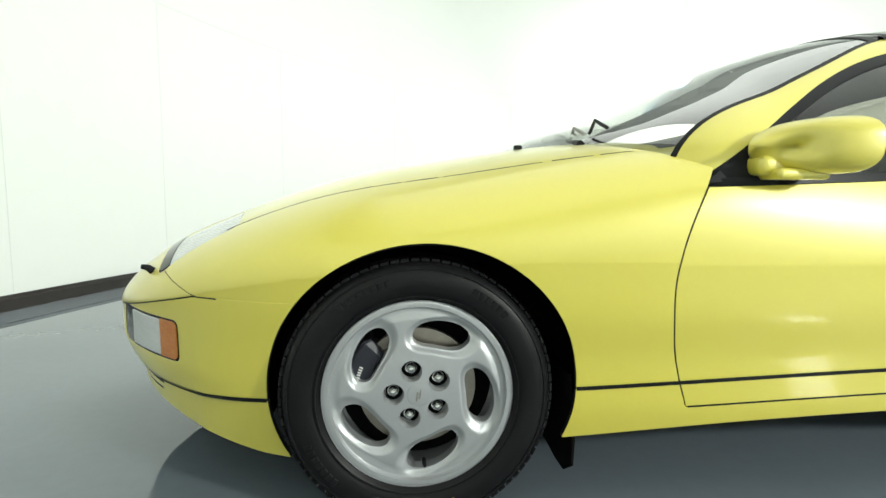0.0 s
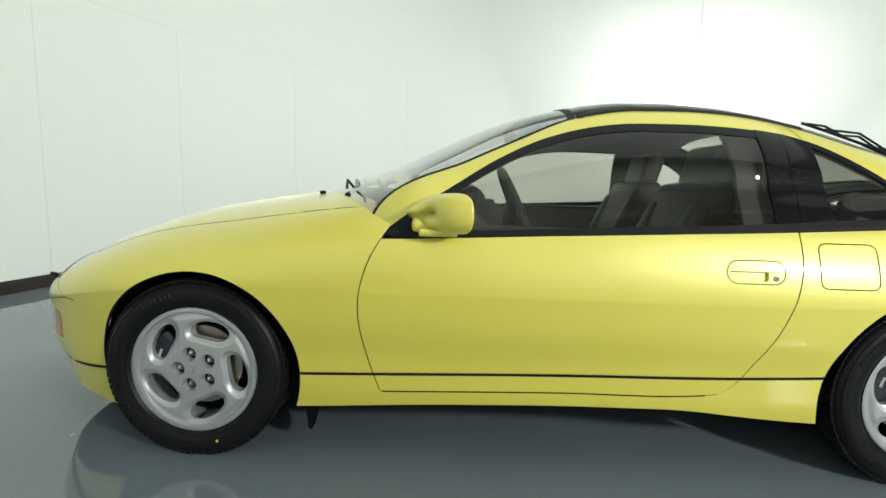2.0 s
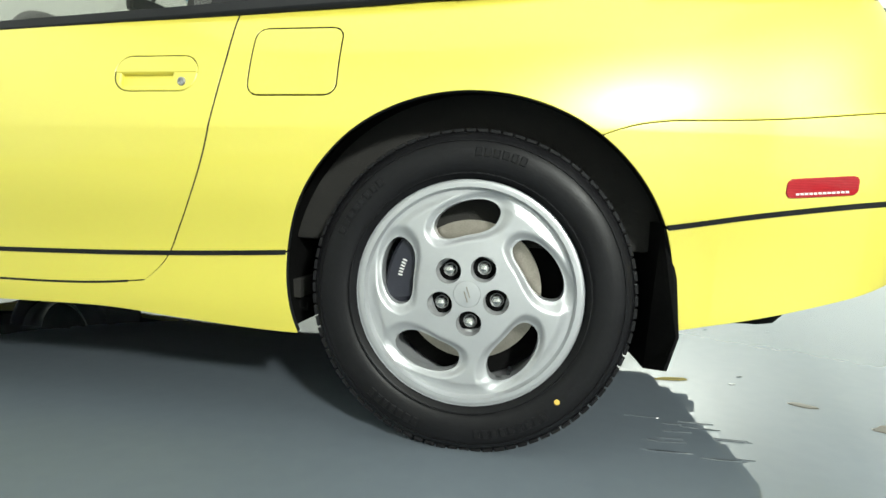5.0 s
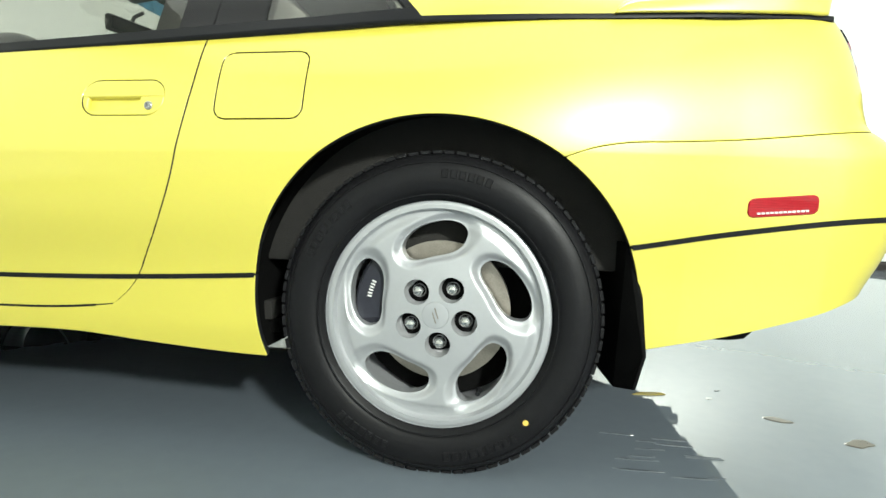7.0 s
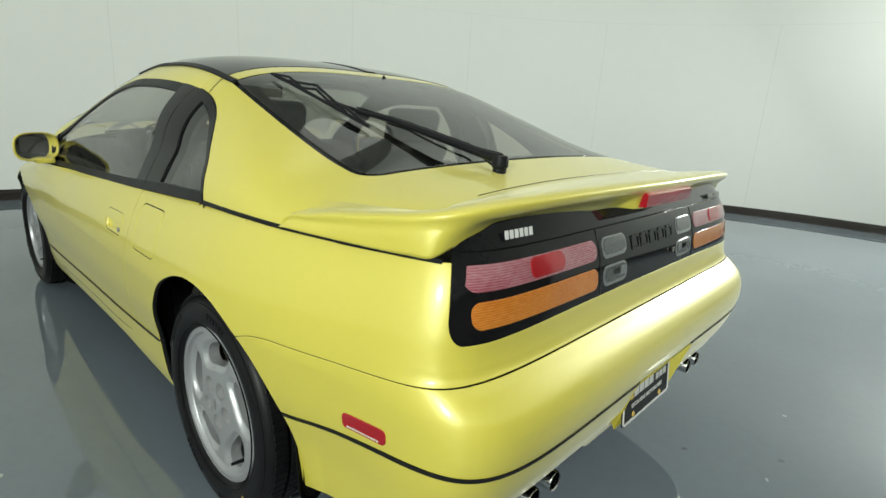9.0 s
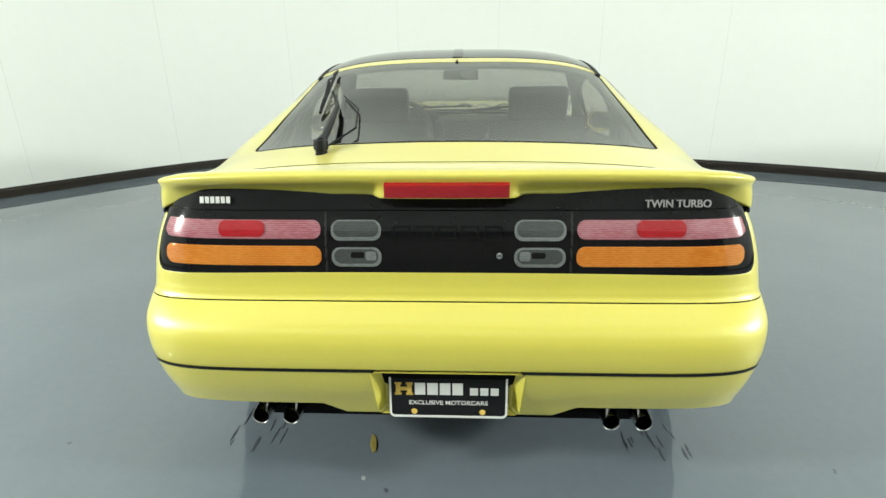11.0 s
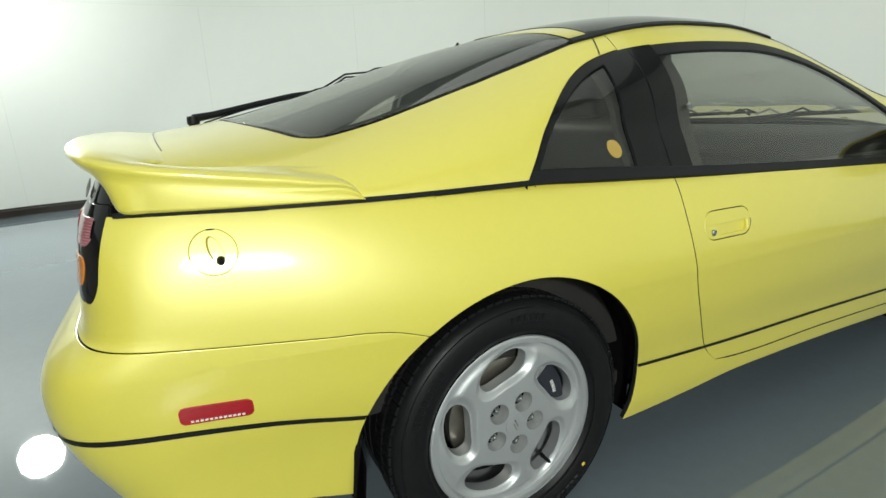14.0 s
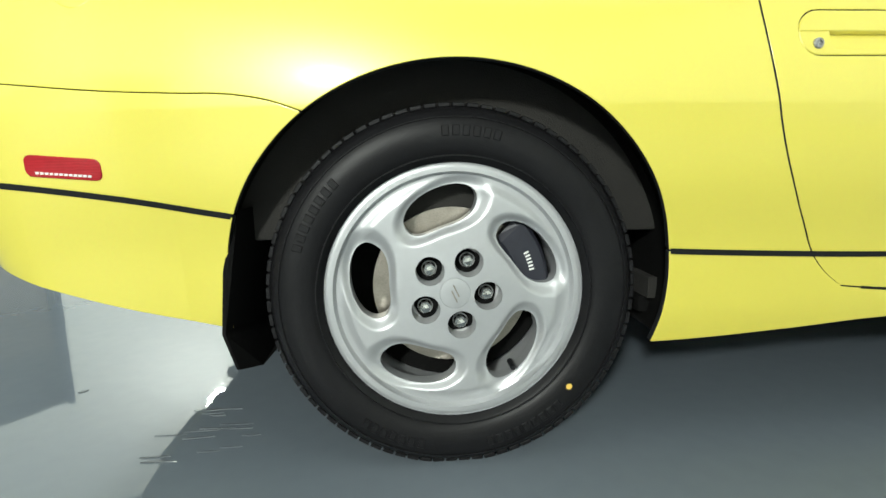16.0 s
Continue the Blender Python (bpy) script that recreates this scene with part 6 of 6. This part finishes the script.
for side in (-1, 1):
    at = Matrix.Translation((0.0, side * 0.375, 0.0))
    bk = bm_cushion([(0.36, 0.44), (0.47, 0.44), (0.70, 0.96), (0.66, 1.00), (0.56, 0.98)], 0.46)
    bk.transform(at)
    seat = part("seat_back", bk, LEATHER, car, "charcoal leather seat backrest", smooth=True)
    for s2 in (-1, 1):
        bo = bm_cushion([(0.34, 0.47), (0.42, 0.47), (0.62, 0.90), (0.55, 0.92)], 0.09, r=0.03)
        bo.transform(at @ Matrix.Translation((-0.02, s2 * 0.20, 0.0)))
        part("bolster", bo, LEATHER, seat, smooth=True)
    hd = bm_cushion([(0.595, 0.985), (0.69, 0.985), (0.725, 1.11), (0.69, 1.145), (0.63, 1.13)], 0.275, r=0.035)
    hd.transform(at)
    part("headrest", hd, LEATHER, seat, "charcoal leather headrest", smooth=True)
    cu = bm_cushion([(-0.08, 0.40), (0.40, 0.36), (0.42, 0.49), (-0.04, 0.54), (-0.10, 0.49)], 0.48)
    cu.transform(at)
    part("seat_cushion", cu, LEATHER, car, "charcoal leather seat cushion", smooth=True)
    part("seat_belt", bm_box(0.0, 0.004, -0.022, 0.022, 0, 0.52, m=Matrix.Translation((0.735, side * 0.74, 0.55)) @ Matrix.Rotation(radians(-8), 4, "Y")), CABIN_PLASTIC, car)
    part("door_card", bm_box(-0.56, 0.72, -0.025, 0.025, 0.30, 0.835, 0.02, 2, Matrix.Translation((0, side * 0.80, 0))), CABIN_PLASTIC, car, "dark door lining", smooth=True)
    part("armrest", bm_box(-0.25, 0.40, -0.04, 0.04, 0.60, 0.68, 0.02, 2, Matrix.Translation((0, side * 0.755, 0))), LEATHER, car, smooth=True)
    part("side_trim", bm_box(0.80, 1.75, -0.02, 0.02, 0.40, 0.86, 0.015, 2, Matrix.Translation((0, side * 0.765, 0))), CARPET, car, smooth=True)
part("cabin_floor", bm_box(-0.75, 0.85, -0.78, 0.78, 0.27, 0.31), CARPET, car)
part("tunnel", bm_box(-0.55, 0.80, -0.13, 0.13, 0.30, 0.60, 0.04, 3), CABIN_PLASTIC, car, "centre console", smooth=True)
part("gear_lever", bm_tube([(0.02, 0, 0.60), (0.0, 0, 0.70), (0.0, 0, 0.73)], [0.012, 0.014, 0.024], 12), LEATHER, car, smooth=True)
part("rear_shelf", bm_box(0.80, 1.76, -0.75, 0.75, 0.70, 0.755, 0.02, 2), CARPET, car, "dark carpeted load floor", smooth=True)
part("rear_bulkhead", bm_box(0.77, 0.82, -0.75, 0.75, 0.30, 0.76, 0.01), CARPET, car)
part("strut_brace", bm_tube([(1.02, -0.74, 0.80), (1.02, 0.74, 0.80)], 0.017, 10), CABIN_PLASTIC, car, smooth=True)
# dashboard with a hood over the dials
ds = bmesh.new()
outline = [(-0.80, 0.86), (-0.55, 0.905), (-0.40, 0.915), (-0.28, 0.89), (-0.22, 0.82), (-0.26, 0.70), (-0.34, 0.62), (-0.80, 0.60)]
ds = bm_cushion(outline, 1.46, r=0.03)
part("dashboard", ds, CABIN_PLASTIC, car, "dark dashboard", smooth=True)
bn = bm_cushion([(-0.50, 0.88), (-0.42, 0.955), (-0.28, 0.965), (-0.24, 0.94), (-0.24, 0.80), (-0.45, 0.80)], 0.44, r=0.03)
bn.transform(Matrix.Translation((0, -0.375, 0)))
part("dial_hood", bn, CABIN_PLASTIC, car, "hooded dial binnacle", smooth=True)
part("dial_glass", bm_box(-0.238, -0.234, -0.55, -0.20, 0.82, 0.93), BLACK_GLOSS, car)
for k, yy in enumerate((-0.47, -0.375, -0.28)):
    part("dial", bm_lathe([(0.034, 0), (0.034, -0.002), (0.030, -0.002), (0.030, 0.0)], 24, pose(-0.232, yy, 0.872, 0, 0, 90)), GREY_LETTER, car)
for yy in (-0.60, -0.14):
    part("switch_pod", bm_box(-0.27, -0.17, yy - 0.03, yy + 0.03, 0.80, 0.90, 0.02, 2), CABIN_PLASTIC, car, smooth=True)
# steering wheel
WHEEL_M = Matrix.Translation((-0.09, -0.375, 0.855)) @ Matrix.Rotation(radians(90 + 0), 4, "Z") @ Matrix.Rotation(radians(-24), 4, "X")
sw = bmesh.new()
ring_pts = [(0.185 * math.cos(2 * math.pi * k / 48), 0, 0.185 * math.sin(2 * math.pi * k / 48)) for k in range(49)]
bm_tube(ring_pts, 0.0155, 10, sw, caps=False)
sw.transform(WHEEL_M)
stw = part("steering_wheel", sw, LEATHER, car, "dark leather steering wheel", smooth=True)
hb = bm_lathe([(0.0, -0.03), (0.06, -0.025), (0.075, 0.0), (0.06, 0.03), (0.0, 0.035)], 24)
hb.transform(WHEEL_M)
part("hub_pad", hb, CABIN_PLASTIC, stw, smooth=True)
for a in (0, 180, 235, 305):
    sp_ = bm_box(0.05, 0.18, -0.008, 0.008, -0.02, 0.02, 0.006, 2)
    sp_.transform(WHEEL_M @ Matrix.Rotation(radians(a), 4, "Y"))
    part("spoke", sp_, CABIN_PLASTIC, stw, smooth=True)
part("steering_column", bm_tube([(-0.11, -0.375, 0.845), (-0.35, -0.375, 0.74)], 0.045, 14), CABIN_PLASTIC, car, smooth=True)
# inside mirror and visors
rm = part("inside_mirror", bm_box(-0.013, 0.013, -0.11, 0.11, -0.03, 0.03, 0.012, 3, Matrix.Translation((-0.10, 0.0, 1.185)) @ Matrix.Rotation(radians(-14), 4, "Z")), CABIN_PLASTIC, car, "dark inside mirror", smooth=True)
part("mirror_glass", bm_box(0.0135, 0.0145, -0.10, 0.10, -0.024, 0.024, m=Matrix.Translation((-0.10, 0.0, 1.185)) @ Matrix.Rotation(radians(-14), 4, "Z")), MIRROR, rm)
part("mirror_stem", bm_tube([(-0.115, 0, 1.20), (-0.10, 0, 1.235), (-0.06, 0, 1.25)], 0.007, 8), CABIN_PLASTIC, rm, smooth=True)
for side in (-1, 1):
    part("sun_visor", bm_box(0.0, 0.13, side * 0.33 - 0.17, side * 0.33 + 0.17, -0.008, 0.008, 0.006, 2, Matrix.Translation((0.03, 0, 1.222)) @ Matrix.Rotation(radians(-6), 4, "Y")), CABIN_PLASTIC, car, smooth=True)

# ---------------------------------------------------------------- marks on the floor
STREAK = material("dark_scuff", (0.105, 0.12, 0.135), 0.22, var=0.4, scale=30)
STAIN = material("brown_stain", (0.11, 0.095, 0.07), 0.3, var=0.4, scale=40)
LEAF = material("dry_yellow_scrap", (0.30, 0.24, 0.05), 0.6, var=0.3, scale=60)
DROP = material("dried_drop", (0.35, 0.37, 0.37), 0.12, var=0.2, scale=60)


def blot(name, x, y, sx, sy, turn, mat_, label, category, seed, z=0.0012, n=22, rough=0.35):
    """A flat irregular mark with a thin edge."""
    rnd = random.Random(seed)
    bm = bmesh.new()
    wob = [1 + rough * (rnd.random() - 0.5) * 2 for _ in range(n)]
    wob = [(wob[i - 1] + 2 * wob[i] + wob[(i + 1) % n]) / 4 for i in range(n)]
    ring_ = [bm.verts.new((sx * wob[i] * math.cos(2 * math.pi * i / n), sy * wob[i] * math.sin(2 * math.pi * i / n), 0)) for i in range(n)]
    mid = [bm.verts.new((v.co.x * 0.9, v.co.y * 0.9, z)) for v in ring_]
    for i in range(n):
        bm.faces.new((ring_[i], ring_[(i + 1) % n], mid[(i + 1) % n], mid[i]))
    bm.faces.new(mid)
    bm.transform(Matrix.Translation((x, y, 0.0004)) @ Matrix.Rotation(radians(turn), 4, "Z"))
    return tagged(part(name, bm, mat_), label, category, kind="")


rs = random.Random(3)
for side in (-1, 1):
    for k in range(16):
        x, y = 1.70 + rs.uniform(-0.09, 0.09), side * (0.70 + rs.uniform(-0.11, 0.10))
        tagged(blot("scuff_mark", x, y, rs.uniform(0.015, 0.045), rs.uniform(0.0012, 0.0032), rs.uniform(-5, 5), STREAK, "dark tyre scuff streak on the grey floor", "floor mark", 100 + k + (50 if side > 0 else 0)), group="scuff marks behind the rear wheels")
blot("stain", 2.17, -0.54, 0.035, 0.02, 30, STAIN, "small dark brown stain on the grey floor", "floor mark", 5)
blot("stain", 2.05, -0.415, 0.03, 0.017, -20, STAIN, "small dark brown stain on the grey floor", "floor mark", 6)
blot("yellow_scrap", 1.765, -0.275, 0.055, 0.011, 12, LEAF, "thin dry yellow scrap lying on the floor", "scrap", 7, 0.003)
for k, (x, y) in enumerate(((2.09, 0.46), (2.35, 0.50), (2.36, 0.66), (1.93, -0.28), (1.98, -0.20), (2.46, -0.95), (1.80, -1.35), (2.30, 1.02), (-1.5, -1.45), (-0.3, -1.32), (0.0, -1.45), (-1.75, -0.75), (-0.45, -1.22), (0.95, -1.55), (1.85, 1.22), (0.7, -1.30))):
    tagged(blot("spot", x, y, rs.uniform(0.005, 0.013), rs.uniform(0.004, 0.010), rs.uniform(0, 180), DROP if k % 2 else STREAK, "tiny dried spot on the grey floor", "floor mark", 200 + k), group="spots on the floor")
